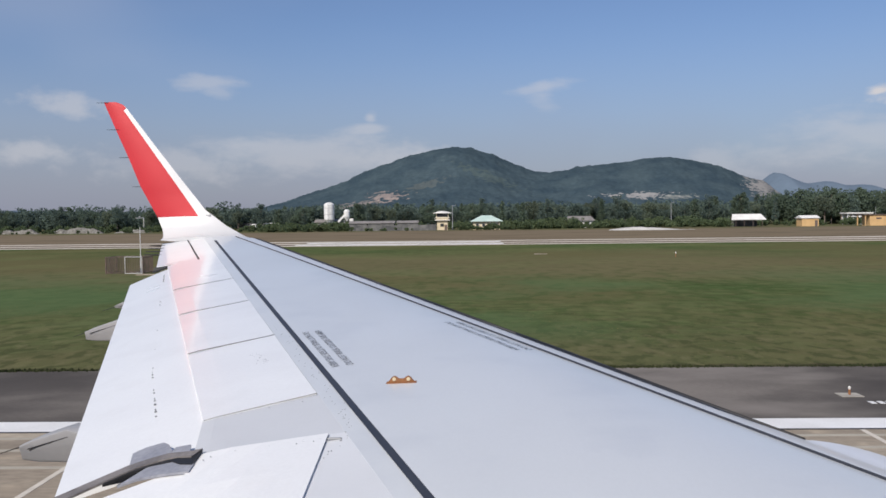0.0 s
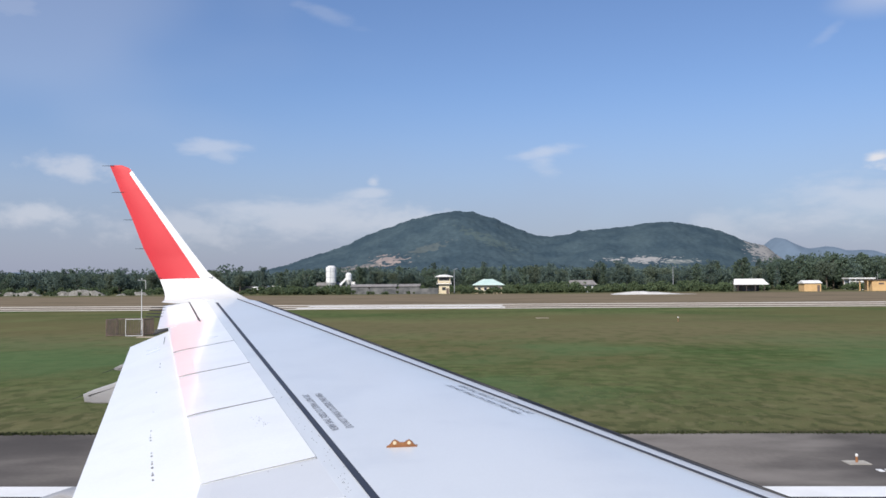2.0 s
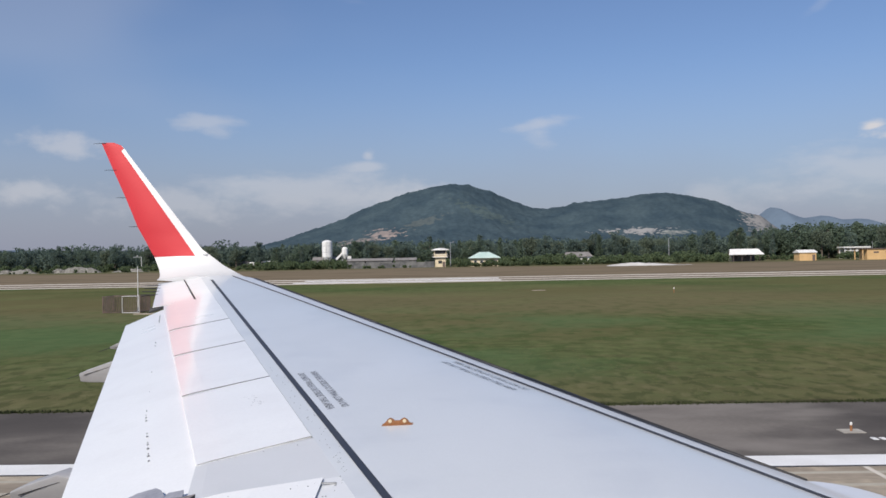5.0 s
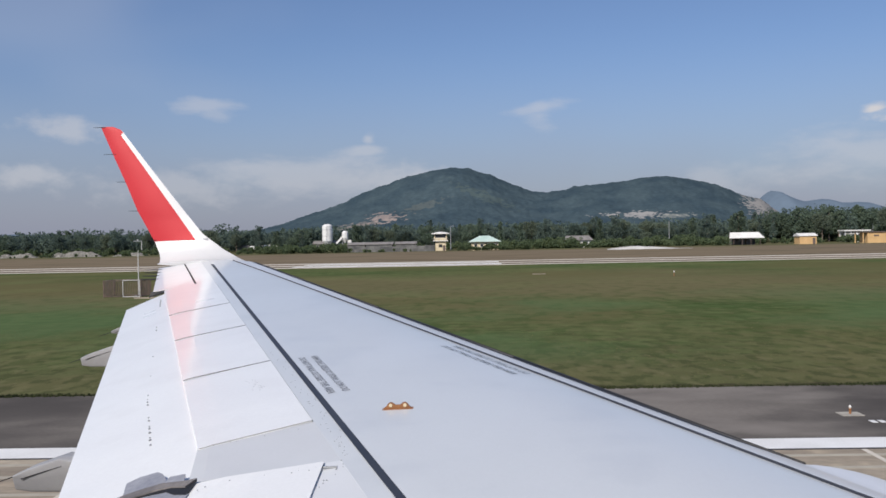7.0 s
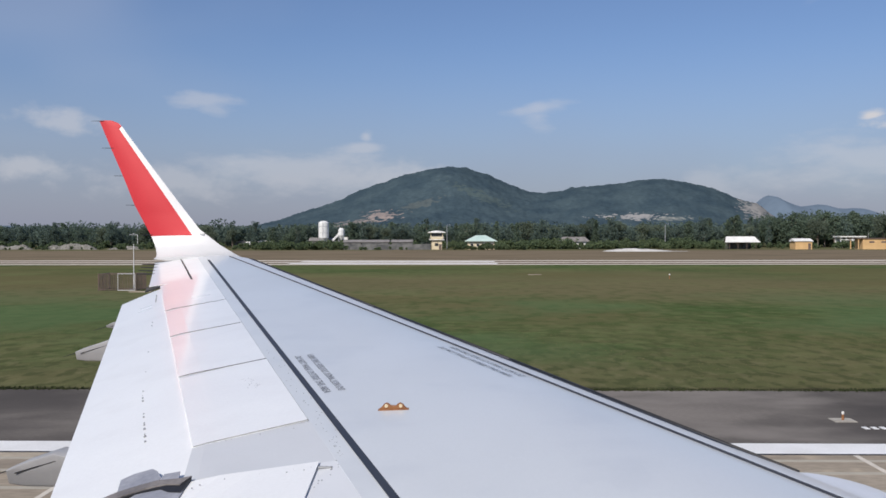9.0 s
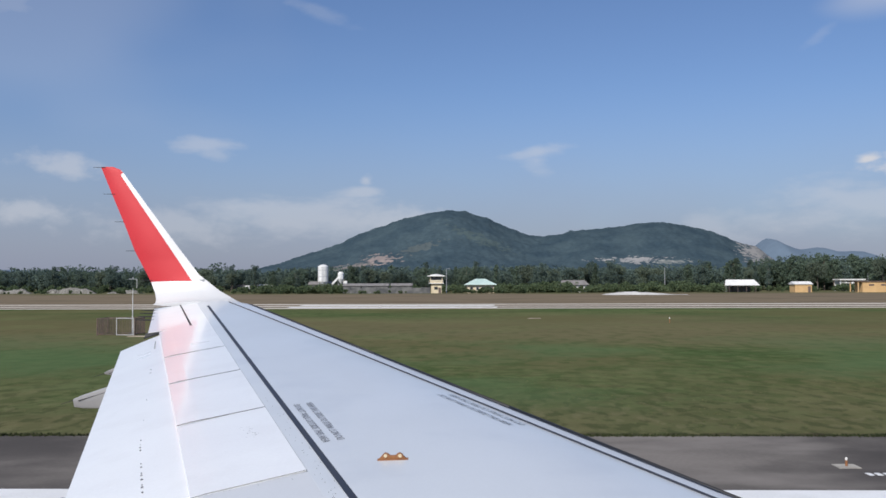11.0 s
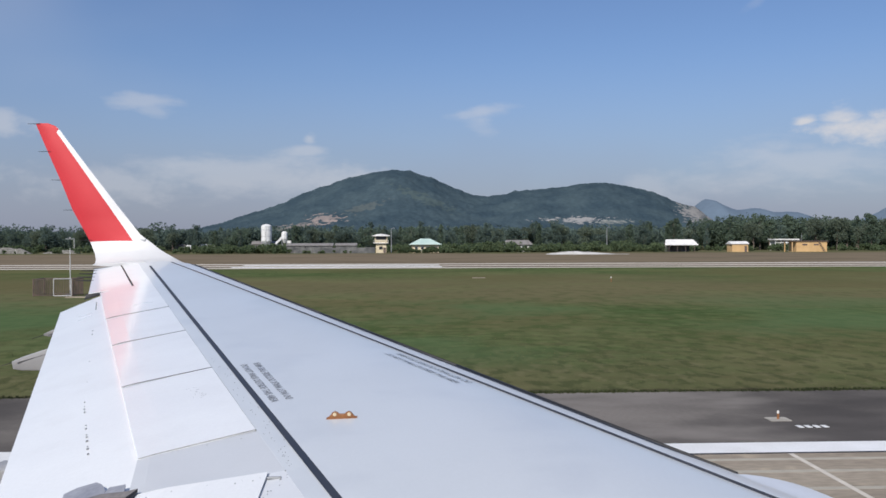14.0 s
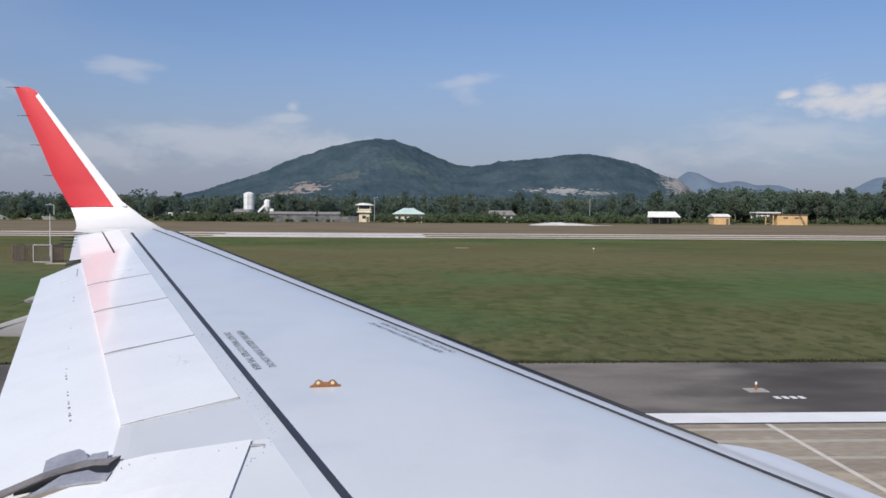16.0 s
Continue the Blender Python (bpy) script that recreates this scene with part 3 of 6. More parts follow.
# wing box: upper skin, spar faces and lower skin
rows = []
for i in range(49):
    y = -0.3 + (TIP + 0.3) * i / 48
    a, b = SLAT0 + SLAT1 * y, HINGE0 + HINGE1 * y
    ring = []
    for k in range(15):
        x = b + (a - b) * k / 14
        ring.append((x, y, skin_z(x, y)))
    t = thick(y)
    ring += [(a + 0.02, y, skin_z(a, y) - 0.05), (a - 0.1, y, skin_z(a, y) - t * 0.6), (a - 0.5, y, skin_z(a, y) - t), (b, y, skin_z(b, y) - t * 0.75), (b, y, skin_z(b, y) - 0.02)]
    rows.append(ring)
wing = part("wing", grid_mesh(rows, True), WING_GREY, aircraft, "pale grey painted wing skin", smooth=False)
wing.data.shade_smooth()
wing.data.set_sharp_from_angle(angle=radians(35))

# fixed trailing-edge panels between rear spar, spoilers and aileron
part("trailing_panel", plate([(HINGE0 + HINGE1 * 12.3, 12.3), (HINGE0 + HINGE1 * TIP, TIP), (0.80 - 0.3717 * TIP, TIP), (0.80 - 0.3717 * 12.0, 12.0)], -0.002, 0.10), WING_WHITE, aircraft)
part("trailing_panel", plate([(HINGE0 + HINGE1 * KINK + 0.03, KINK - 0.03), (HINGE0 + HINGE1 * 5.0 + 0.03, 5.0), (SPT0 + SPT1 * 4.82, 4.81), (SPT0 + SPT1 * 4.3 - 0.09, 4.31)], -0.001, 0.04, 12, 10), SHROUD_GREY, aircraft, "grey fixed shroud panel")
part("trailing_panel", plate([(HINGE0 + HINGE1 * -0.3 + 0.03, -0.3), (HINGE0 + HINGE1 * KINK + 0.03, KINK), (-0.69, 4.31), (-0.67, -0.3)], -0.0012, 0.05, 12, 10), PANEL_GREY, aircraft, "grey fixed panel")

# spoilers, with dark gaps between them
sides = [5.0, 6.69, 8.36, 9.94, 12.28]
for y0, y1 in zip(sides, sides[1:]):
    g = 0.008
    h0, h1 = y0 + g, y1 - g
    e0, e1 = y0 - 0.20 + g, y1 - 0.24 - g
    sp = part("spoiler", plate([(HINGE0 + HINGE1 * h0 - 0.006, h0), (HINGE0 + HINGE1 * h1 - 0.006, h1), (SPT0 + SPT1 * e1, e1), (SPT0 + SPT1 * e0, e0)], 0.006, 0.03), WING_WHITE, aircraft)
    rows, r = [], 0.0026 if y0 > 5.5 else 0.0015
    for k in range(9):
        w = k / 8
        cx, cy = (HINGE0 + HINGE1 * y0 - 0.006) * (1 - w) + (SPT0 + SPT1 * (y0 - 0.20)) * w, y0 - 0.20 * w
        rows.append([(cx, cy + r * math.cos(j * math.tau / 8), skin_z(cx, cy) + 0.006 + r * math.sin(j * math.tau / 8)) for j in range(8)])
    bm = grid_mesh(rows, True)
    part("spoiler_seal", bm, SEAL_DARK, sp, "dark rubber seal between spoilers")
inner = part("spoiler", plate([(-0.69, 4.285), (-0.66, 0.2), (-1.50, 0.2), (-1.335, 4.275)], 0.012, 0.03), WING_WHITE, aircraft)
part("latch", box(-0.685, -0.615, 4.205, 4.22, skin_z(-0.65, 4.21) + 0.0, skin_z(-0.65, 4.21) + 0.010, 0.003), GALV, aircraft, "small steel latch")
part("spoiler_gap", strip(-0.676, -0.004, 0.009, 0.2, 4.27, 0.006), SEAL_DARK, aircraft, "dark gap")


# flaps: curved plates sunk behind the spoilers
def flap_z(x, y):
    a = max(0.0, (SPT0 + SPT1 * y) - x + 0.25)
    return skin_z(x, y) - 0.03 + 0.025 * math.sin(min(1, a / 0.5) * math.pi / 2) * (1 - min(1, a / 1.5))


FT0, FT1 = -0.672, -0.3297
flap = part("flap", plate([(SPT0 + SPT1 * 4.45 + 0.2, 4.45), (SPT0 + SPT1 * 12.0 + 0.2, 12.02), (FT0 + FT1 * 11.42, 11.42), (FT0 + FT1 * 4.36, 4.36)], 0.0, 0.05, 24, 12, flap_z), WING_WHITE, aircraft, smooth=True)
flap.data.set_sharp_from_angle(angle=radians(35))
part("flap", plate([(-1.28, 4.20), (-1.28, 0.2), (-2.35, 0.2), (-2.15, 4.0)], 0.004, 0.04, 12, 8), WING_WHITE, aircraft, "white inboard flap")


def leaf_plate(outline, lift, depth=0.012):
    """A small flat plate of free outline that follows the skin."""
    bm = bmesh.new()
    hi = [bm.verts.new((x, y, skin_z(x, y) + lift)) for x, y in outline]
    lo = [bm.verts.new((x, y, skin_z(x, y) + lift - depth)) for x, y in outline]
    bm.faces.new(hi), bm.faces.new(lo[::-1])
    for k in range(len(hi)):
        m = (k + 1) % len(hi)
        bm.faces.new((hi[k], lo[k], lo[m], hi[m]))
    bmesh.ops.triangulate(bm, faces=[f for f in bm.faces if len(f.verts) > 4])
    return bm


# plates whose blue-grey colour stands for the shaded parts of the flap end
part("flap_end_rib", leaf_plate([(-1.725, 4.37), (-1.775, 4.55), (-1.72, 4.585), (-1.62, 4.583), (-1.572, 4.526), (-1.518, 4.42), (-1.52, 4.36)], 0.022), SHADE_GREY, aircraft, "flap end plate coloured blue-grey as if in shade")
part("flap_end_rib", leaf_plate([(-1.522, 4.37), (-1.512, 4.455), (-1.423, 4.43), (-1.392, 4.30)], 0.021), SHADE_GREY, aircraft, "flap end plate coloured blue-grey as if in shade")
part("flap_end_rib", leaf_plate([(-1.70, 4.15), (-1.61, 4.165), (-1.47, 4.13), (-1.323, 4.07), (-1.322, 4.15), (-1.44, 4.25), (-1.60, 4.285)], 0.020), SHADE_GREY, aircraft, "flap end plate coloured blue-grey as if in shade")
arm_hi = [(-2.10, 4.19), (-1.894, 4.288), (-1.723, 4.365), (-1.62, 4.375), (-1.522, 4.372), (-1.392, 4.312), (-1.322, 4.296)]
arm_lo = [(-1.36, 4.23), (-1.45, 4.285), (-1.56, 4.305), (-1.66, 4.295), (-1.80, 4.235), (-2.02, 4.12)]
part("flap_end_seal", leaf_plate(arm_hi + arm_lo, 0.030), SEAL_GREY, aircraft, "dark rubber seal at the flap end")
part("seal_gap", leaf_plate([(-1.322, 4.29), (-1.328, 4.14), (-1.405, 4.19), (-1.47, 4.262), (-1.58, 4.285), (-1.68, 4.27), (-1.80, 4.215), (-1.80, 4.24), (-1.66, 4.30), (-1.45, 4.295)], 0.024), SEAL_DARK, aircraft, "dark gap under the seal")

# small fasteners and rivets, each a bead on one shared mesh
def bead_mesh(r):
    bm = bmesh.new()
    bmesh.ops.create_icosphere(bm, subdivisions=1, radius=r)
    me = bpy.data.meshes.new("rivet")
    bm.to_mesh(me)
    bm.free()
    me.materials.append(RIVET)
    return me


BEADS = {r: bead_mesh(r) for r in (0.0028, 0.0036, 0.004, 0.006, 0.008, 0.010)}


def bead(name, r, x, y, z, parent):
    ob = new(name, BEADS[r])
    ob.location, ob.parent = (x, y, z), parent


for y, r in ((4.98, 0.008), (5.08, 0.010), (5.13, 0.006), (5.24, 0.010), (5.33, 0.008), (5.38, 0.006), (5.52, 0.008), (5.60, 0.006), (5.94, 0.008), (6.02, 0.008), (6.10, 0.004), (6.22, 0.006), (6.84, 0.004), (7.6, 0.006), (8.9, 0.008), (9.1, 0.008)):
    y += 0.22
    x = FT0 + FT1 * y + 0.45 + 0.05 * max(0.0, 6.3 - y)
    bead("fastener", r, x, y, flap_z(x, y) + 0.002, flap)
for k in range(26):
    a = random.random()
    x, y = -1.56 + 0.22 * a + random.gauss(0, 0.02), 6.25 - 0.42 * a + random.gauss(0, 0.035)
    bead("rivet", 0.0028, x, y, skin_z(x, y) + 0.006, aircraft)
for k in range(22):
    x, y = -0.70 + 0.09 * math.sin(k / 6), 4.62 - 0.036 * k + random.gauss(0, 0.02)
    bead("rivet", 0.0036, x + 0.03 * random.random(), y, skin_z(x, y) + 0.001, aircraft)
for k in (0, 1, 3, 4, 9, 15, 19, 20):
    x = -1.38 + 0.03 * k
    bead("rivet", 0.0028, x, 4.98 - 0.20 + 0.007 * k, skin_z(x, 4.85) + 0.008, aircraft)
    bead("rivet", 0.0036, -0.72 - 0.028 * k, 4.22 - 0.03 * (k % 3), skin_z(-0.72 - 0.028 * k, 4.2) + 0.012, aircraft)

for k in range(34):
    y = 4.5 + 2.6 * random.random()
    x = HINGE0 + HINGE1 * y + 0.03 + 0.07 * random.random()
    bead("rivet", 0.0028, x, y, skin_z(x, y) + 0.001, aircraft)
for k in range(9):
    x, y = FT0 + FT1 * (10.75 + 0.07 * k) + 0.46, 10.75 + 0.07 * k
    bead("fastener", 0.008, x, y, flap_z(x, y) + 0.002, flap)

# aileron
part("aileron", plate([(0.78 - 0.3717 * 12.14, 12.10), (0.78 - 0.3717 * TIP, TIP - 0.02), (-0.419 - 0.3223 * TIP, TIP - 0.02), (-0.419 - 0.3223 * 12.06, 12.06)], 0.004, 0.05), WING_WHITE, aircraft)
part("aileron_gap", plate([(0.79 - 0.3717 * 12.2, 12.2), (0.79 - 0.3717 * TIP, TIP), (0.77 - 0.3717 * TIP, TIP), (0.77 - 0.3717 * 12.2, 12.2)], 0.0055, 0.004), SEAL_DARK, aircraft, "dark hinge gap")
part("aileron_slot", plate([(-4.00, 12.02), (-4.00, 12.10), (-4.34, 12.11), (-4.34, 11.99)], -0.004, 0.02, 4, 4), SEAL_DARK, aircraft, "dark slot beside the aileron")
part("tip_gap", plate([(-5.03, TIP - 0.015), (-5.03, TIP + 0.03), (-5.33, TIP + 0.03), (-5.33, TIP - 0.015)], 0.007, 0.004, 4, 2), SEAL_DARK, aircraft, "dark gap at the wing tip")
for k, (x, y) in enumerate(((-5.24, 14.9), (-5.10, 14.45), (-4.97, 14.0), (-4.83, 13.55))):
    part("static_wick", rod((x + 0.08, y, skin_z(x, y) + 0.004), (x - 0.20, y, skin_z(x, y) + 0.012), 0.013, 0.006, 6), SEAL_DARK, aircraft, "thin static wick")

# slats; black on the bare leading edge stands for the dark ground it reflects
cuts = [4.332, 6.9, 9.6, 12.3, 14.9]
for y0, y1 in zip(cuts, cuts[1:]):
    rows, nose = [], []
    for i in range(13):
        y = y0 + 0.004 + (y1 - y0 - 0.008) * i / 12
        a, b = SLAT0 + SLAT1 * y - 0.015, lead(y)
        t = thick(y)
        cut = 0.09 * min(1.0, max(0.0, (y - 4.33) / 0.4))
        ring = [(a + (b - cut - a) * k / 7, y, skin_z(a + (b - cut - a) * k / 7, y) + 0.006) for k in range(8)]
        edge = skin_z(b, y) + 0.006
        ring += [(b - 0.10, y, edge - 0.06), (a, y, edge - 0.05)]
        rows.append(ring)
        k = min(1.0, max(0.05, (y - 4.33) / 0.4))
        nose.append([(b - 0.088 * k, y, skin_z(b - 0.088 * k, y) + 0.007), (b - 0.04 * k, y, skin_z(b - 0.04 * k, y) + 0.007), (b, y, edge), (b + 0.03, y, edge - 0.03), (b + 0.035, y, edge - 0.10), (b - 0.02, y, edge - t * 0.45), (b - 0.3, y, edge - t * 0.6), (b - 0.06, y, edge - 0.08)])
    slat = part("slat", grid_mesh(rows, True), SLAT_PALE, aircraft, "pale lilac-grey slat")
    part("leading_edge", grid_mesh(nose, True), SEAL_DARK, slat, "bare leading edge coloured dark as a reflection", smooth=False)
    ya, yb = y0 + 0.004, y1 - 0.004
    # rod added to thicken the black edge; the wing has no such part
    part("edge_seal", rod((lead(ya) - 0.01, ya, skin_z(lead(ya) - 0.01, ya) + 0.004), (lead(yb) - 0.01, yb, skin_z(lead(yb) - 0.01, yb) + 0.004), 0.012 if y0 < 5 else 0.016, 0.016 if y0 < 5 else 0.012, 10), SEAL_DARK, slat, "black rod added along the leading edge", smooth=True)
# gap behind the slats, drawn as a raised dark rod
rows = []
for k in range(41):
    y = 0.5 + 14.5 * k / 40
    x = SLAT0 + SLAT1 * y - 0.01
    rows.append([(x + 0.0085 * math.cos(j * math.tau / 8), y, skin_z(x, y) + 0.004 + 0.0085 * math.sin(j * math.tau / 8)) for j in range(8)])
bm = grid_mesh(rows, True)
part("slat_seal", bm, LINE_BLACK, aircraft, "dark gap line behind the slats, drawn as a thin rod")
# fixed inboard leading edge, which swells forward over the engine pylon
SWELL = [(-0.3, 0.04), (2.6, 0.10), (3.2, 0.13), (3.62, 0.155), (3.82, 0.18), (4.0, 0.205), (4.1, 0.225), (4.19, 0.236), (4.25, 0.225), (4.29, 0.185), (4.318, 0.12), (4.335, 0.035)]


def swell(y):
    for (a, p), (b, q) in zip(SWELL, SWELL[1:]):
        if y <= b:
            return p + (q - p) * (y - a) / (b - a)
    return SWELL[-1][1]


rows = []
for i in range(61):
    y = -0.3 + 4.635 * (1 - (1 - i / 60) ** 1.7)
    a, nose = SLAT0 + SLAT1 * y - 0.015, lead(y)
    b = nose + swell(y)
    ring = []
    for k in range(10):
        x = a + (b - a) * k / 9
        ring.append((x, y, skin_z(min(x, nose), y) + 0.006 - 0.30 * max(0.0, x - nose) ** 1.6))
    edge = ring[-1][2]
    rows.append(ring + [(b + 0.012, y, edge - 0.02), (b + 0.012, y, edge - 0.07), (b - 0.05, y, edge - 0.3), (a, y, edge - 0.3)])
part("inboard_leading_edge", grid_mesh(rows, True), SLAT_PALE, aircraft, "pale grey leading edge swelling over the engine pylon", smooth=True).data.set_sharp_from_angle(angle=radians(40))

# walkway line, stencils and the orange fitting
part("walkway_line", strip(REF0, REF1, 0.042, 1.0, 14.5, 0.003, 60), LINE_BLACK, aircraft, "black painted walkway line")


def stencil(text, x, y, along, size, flip=False, tall=1.0):
    """Painted lettering that lies on the skin, its lines running along the given direction."""
    cu = bpy.data.curves.new("lettering", "FONT")
    cu.body, cu.size, cu.align_x, cu.align_y, cu.resolution_u = text, size, "CENTER", "CENTER", 2
    ob = new("lettering", cu)
    me = bpy.data.meshes.new_from_object(ob)
    bpy.data.objects.remove(ob)
    bm = bmesh.new()
    bm.from_mesh(me)
    a = math.atan2(along[1], along[0]) + (math.pi if flip else 0)
    for v in bm.verts:
        v.co.y *= tall
        px, py = x + v.co.x * math.cos(a) - v.co.y * math.sin(a), y + v.co.x * math.sin(a) + v.co.y * math.cos(a)
        v.co = (px, py, skin_z(px, py) + 0.0022)
    me2 = part("lettering", bm, STENCIL, wing, "dark stencilled walkway warning")
    return me2


DIR = (0.36, -1.0)
stencil("DO NOT WALK OUTSIDE THIS AREA", -1.045, 6.12, DIR, 0.072)
stencil("DO NOT WALK OUTSIDE THIS AREA", -0.955, 6.17, DIR, 0.072, flip=True)
DIR2 = (0.50, -1.0)
stencil("DO NOT WALK OUTSIDE THIS AREA", 0.090, 6.51, DIR2, 0.069, tall=1.1)
stencil("DO NOT WALK OUTSIDE THIS AREA", 0.180, 6.565, DIR2, 0.069, flip=True, tall=1.1)

z0 = skin_z(-0.39, 5.12)
bm = bmesh.new()
pts = [(-0.095, 0), (-0.075, 0.016), (-0.062, 0.034), (-0.045, 0.044), (-0.03, 0.038), (-0.015, 0.026), (0.015, 0.026), (0.03, 0.038), (0.045, 0.044), (0.062, 0.034), (0.075, 0.016), (0.095, 0)]
pts = [(a * 0.92, b * 0.9) for a, b in pts]
lo = [bm.verts.new((-0.39 + a, 5.12, z0 + b)) for a, b in pts]
hi = [bm.verts.new((-0.39 + a, 5.14, z0 + b)) for a, b in pts]
bm.faces.new(lo), bm.faces.new(hi[::-1])
for k in range(len(pts)):
    bm.faces.new((lo[k], hi[k], hi[(k + 1) % len(pts)], lo[(k + 1) % len(pts)]))
fit_ob = part("rope_fitting", bm, ORANGE, aircraft, "orange escape-rope fitting with two eyes")
for dx in (-0.042, 0.042):
    part("eye", rod((-0.39 + dx, 5.117, z0 + 0.022), (-0.39 + dx, 5.143, z0 + 0.022), 0.0105, sides=16), CREAM, fit_ob, "pale open eye")
part("base_flange", plate([(-0.48, 5.105), (-0.30, 5.105), (-0.30, 5.148), (-0.48, 5.148)], 0.002, 0.004, 4, 2), ORANGE, fit_ob)


# sharklet: blends up from the tip, then rises canted outward
def lerp(pairs, v):
    for (a, p), (b, q) in zip(pairs, pairs[1:]):
        if v <= b:
            s = (v - a) / (b - a)
            return p + (q - p) * s
    return pairs[-1][1]


CANT = [(0.0, (15.2, 4.035)), (0.07, (15.36, 4.06)), (0.13, (15.50, 4.125)), (0.19, (15.62, 4.24)), (0.25, (15.70, 4.42)), (0.4, (15.79, 4.83)), (1.0, (16.115, 6.58))]
AFT = [(4.0, -5.33), (4.45, -5.57), (5.0, -5.90), (5.53, -6.14), (6.06, -6.40), (6.6, -6.655)]
FORE = [(4.03, -3.70), (4.06, -3.86), (4.11, -3.99), (4.26, -4.29), (4.55, -4.69), (5.0, -5.06), (5.7, -5.62), (6.36, -6.14), (6.43, -6.19), (6.52, -6.27), (6.58, -6.42)]


def blade(c0, c1, v0, v1, out, n=40):
    """A stretch of the sharklet between two chord fractions (0 aft, 1 fore) and two heights."""
    inner, outer = [], []
    for j in range(n + 1):
        v = v0 + (v1 - v0) * j / n
        a, b = [lerp([(k, q[i]) for k, q in CANT], v) for i in (0, 1)]
        d = [lerp([(k, q[i]) for k, q in CANT], min(1, v + 0.02)) - lerp([(k, q[i]) for k, q in CANT], max(0, v - 0.02)) for i in (0, 1)]
        L = math.hypot(*d)
        ny, nz = -d[1] / L, d[0] / L
        xa, xf = lerp(AFT, b), lerp(FORE, b)
        f0, f1 = c0(b), c1(b)
        ri, ro = [], []
        for i in range(9):
            f = f0 + (f1 - f0) * i / 8
            w = (xf - xa) * 0.10 * math.sqrt(max(0.0, 1 - f)) * math.sin(min(1, f * 1.6 + 0.03) * math.pi / 2) * 0.9
            x = xa + (xf - xa) * f
            ri.append((x, a + ny * (w * 0.5 + out), b + nz * (w * 0.5 + out))), ro.append((x, a - ny * (w * 0.5 + out), b - nz * (w * 0.5 + out)))
        inner.append(ri), outer.append(ro)
    return inner, outer


def blade_part(name, c0, c1, v0, v1, out, material, parent, label=""):
    inner, outer = blade(c0, c1, v0, v1, out)
    ob = part(name, grid_mesh([i + o[::-1] for i, o in zip(inner, outer)], True), material, parent, label, smooth=True)
    ob.data.set_sharp_from_angle(angle=radians(30))
    return ob


def edge_line(z):
    """Chord fraction at which the red paint ends."""
    if z > 6.42:
        return 1.0
    x = -6.26 + (z - 6.41) * (-6.26 + 4.82) / (6.41 - 4.45)
    xa, xf = lerp(AFT, z), lerp(FORE, z)
    return (x - xa) / (xf - xa)


sharklet = blade_part("sharklet", lambda z: 0.0, lambda z: 1.0, 0.0, 1.0, 0.0, SHARK_WHITE, aircraft, "upturned white wing tip")
blade_part("red_panel", lambda z: 0.0, lambda z: edge_line(z), 0.256, 1.0, 0.004, SHARK_RED, sharklet, "red painted panel")
for x, y, z in ((-6.62, 16.11, 6.57), (-6.40, 16.02, 6.06), (-6.15, 15.93, 5.54), (-5.90, 15.84, 5.0), (-5.58, 15.71, 4.46)):
    part("static_wick", rod((x + 0.06, y - 0.01, z), (x - 0.17, y, z + 0.005), 0.007, 0.003, 6), SEAL_DARK, sharklet, "thin static wick")
part("tip_light", box(-4.69, -4.59, 15.69, 15.735, 4.41, 4.48, 0.015), GALV, sharklet, "small grey navigation light cover")


# flap-track fairings, blunt-ended pods under the flaps that rise forward
def fairing(xa, xf, y, zt, tail, w, label):
    rows = []
    for i in range(15):
        u = i / 14
        d = (xf - xa) * u
        top = zt + 0.30 * min(d, 0.55) + 0.02 * d
        bot = zt - tail - 0.02 * d
        if xa + d > FT0 + FT1 * y - 0.03:
            top = min(top, flap_z(xa + d, y) - 0.06)
        ww = w * (0.8 + 0.2 * min(1, d / 0.4)) * (0.82 if i == 0 else 1)
        if i == 0:
            top, bot = top - 0.012, bot + 0.012
        ring = []
        for k in range(16):
            a = math.tau * k / 16
            ca, sa = math.cos(a), math.sin(a)
            up = math.copysign(abs(sa) ** 0.22, sa)
            ring.append((xa + d, y + ww * (0.7 + 0.3 * up) * math.copysign(abs(ca) ** 0.22, ca), (top + bot) / 2 + (top - bot) / 2 * up))
        rows.append(ring)
    ob = part("flap_track_fairing", grid_mesh(rows, True), FAIRING_GREY, aircraft, label, smooth=True)
    ob.data.set_sharp_from_angle(angle=radians(32))
    part("seam", rod((xa + 0.06, y - w * 0.70, zt - 0.03), (xa + 0.5, y - w * 0.86, zt + 0.10), 0.0035, sides=6), SEAL_DARK, ob, "thin dark seam")
    part("static_wick", rod((xa + 0.02, y, zt - 0.02), (xa - 0.16, y - 0.02, zt - 0.075), 0.005, 0.002, 6), SEAL_DARK, ob, "thin static wick")


fairing(-2.90, -1.4, 5.60, 2.93, 0.125, 0.11, "grey pod-shaped flap track fairing")
fairing(-4.45, -2.9, 10.1, 3.10, 0.12, 0.10, "grey pod-shaped flap track fairing")
fairing(-4.55, -3.2, 11.2, 3.29, 0.05, 0.06, "grey pod-shaped flap track fairing")

# fuselage side with the cabin window that the view is seen through
AXIS_Y, AXIS_Z, HULL = -1.83, 4.15, 1.98


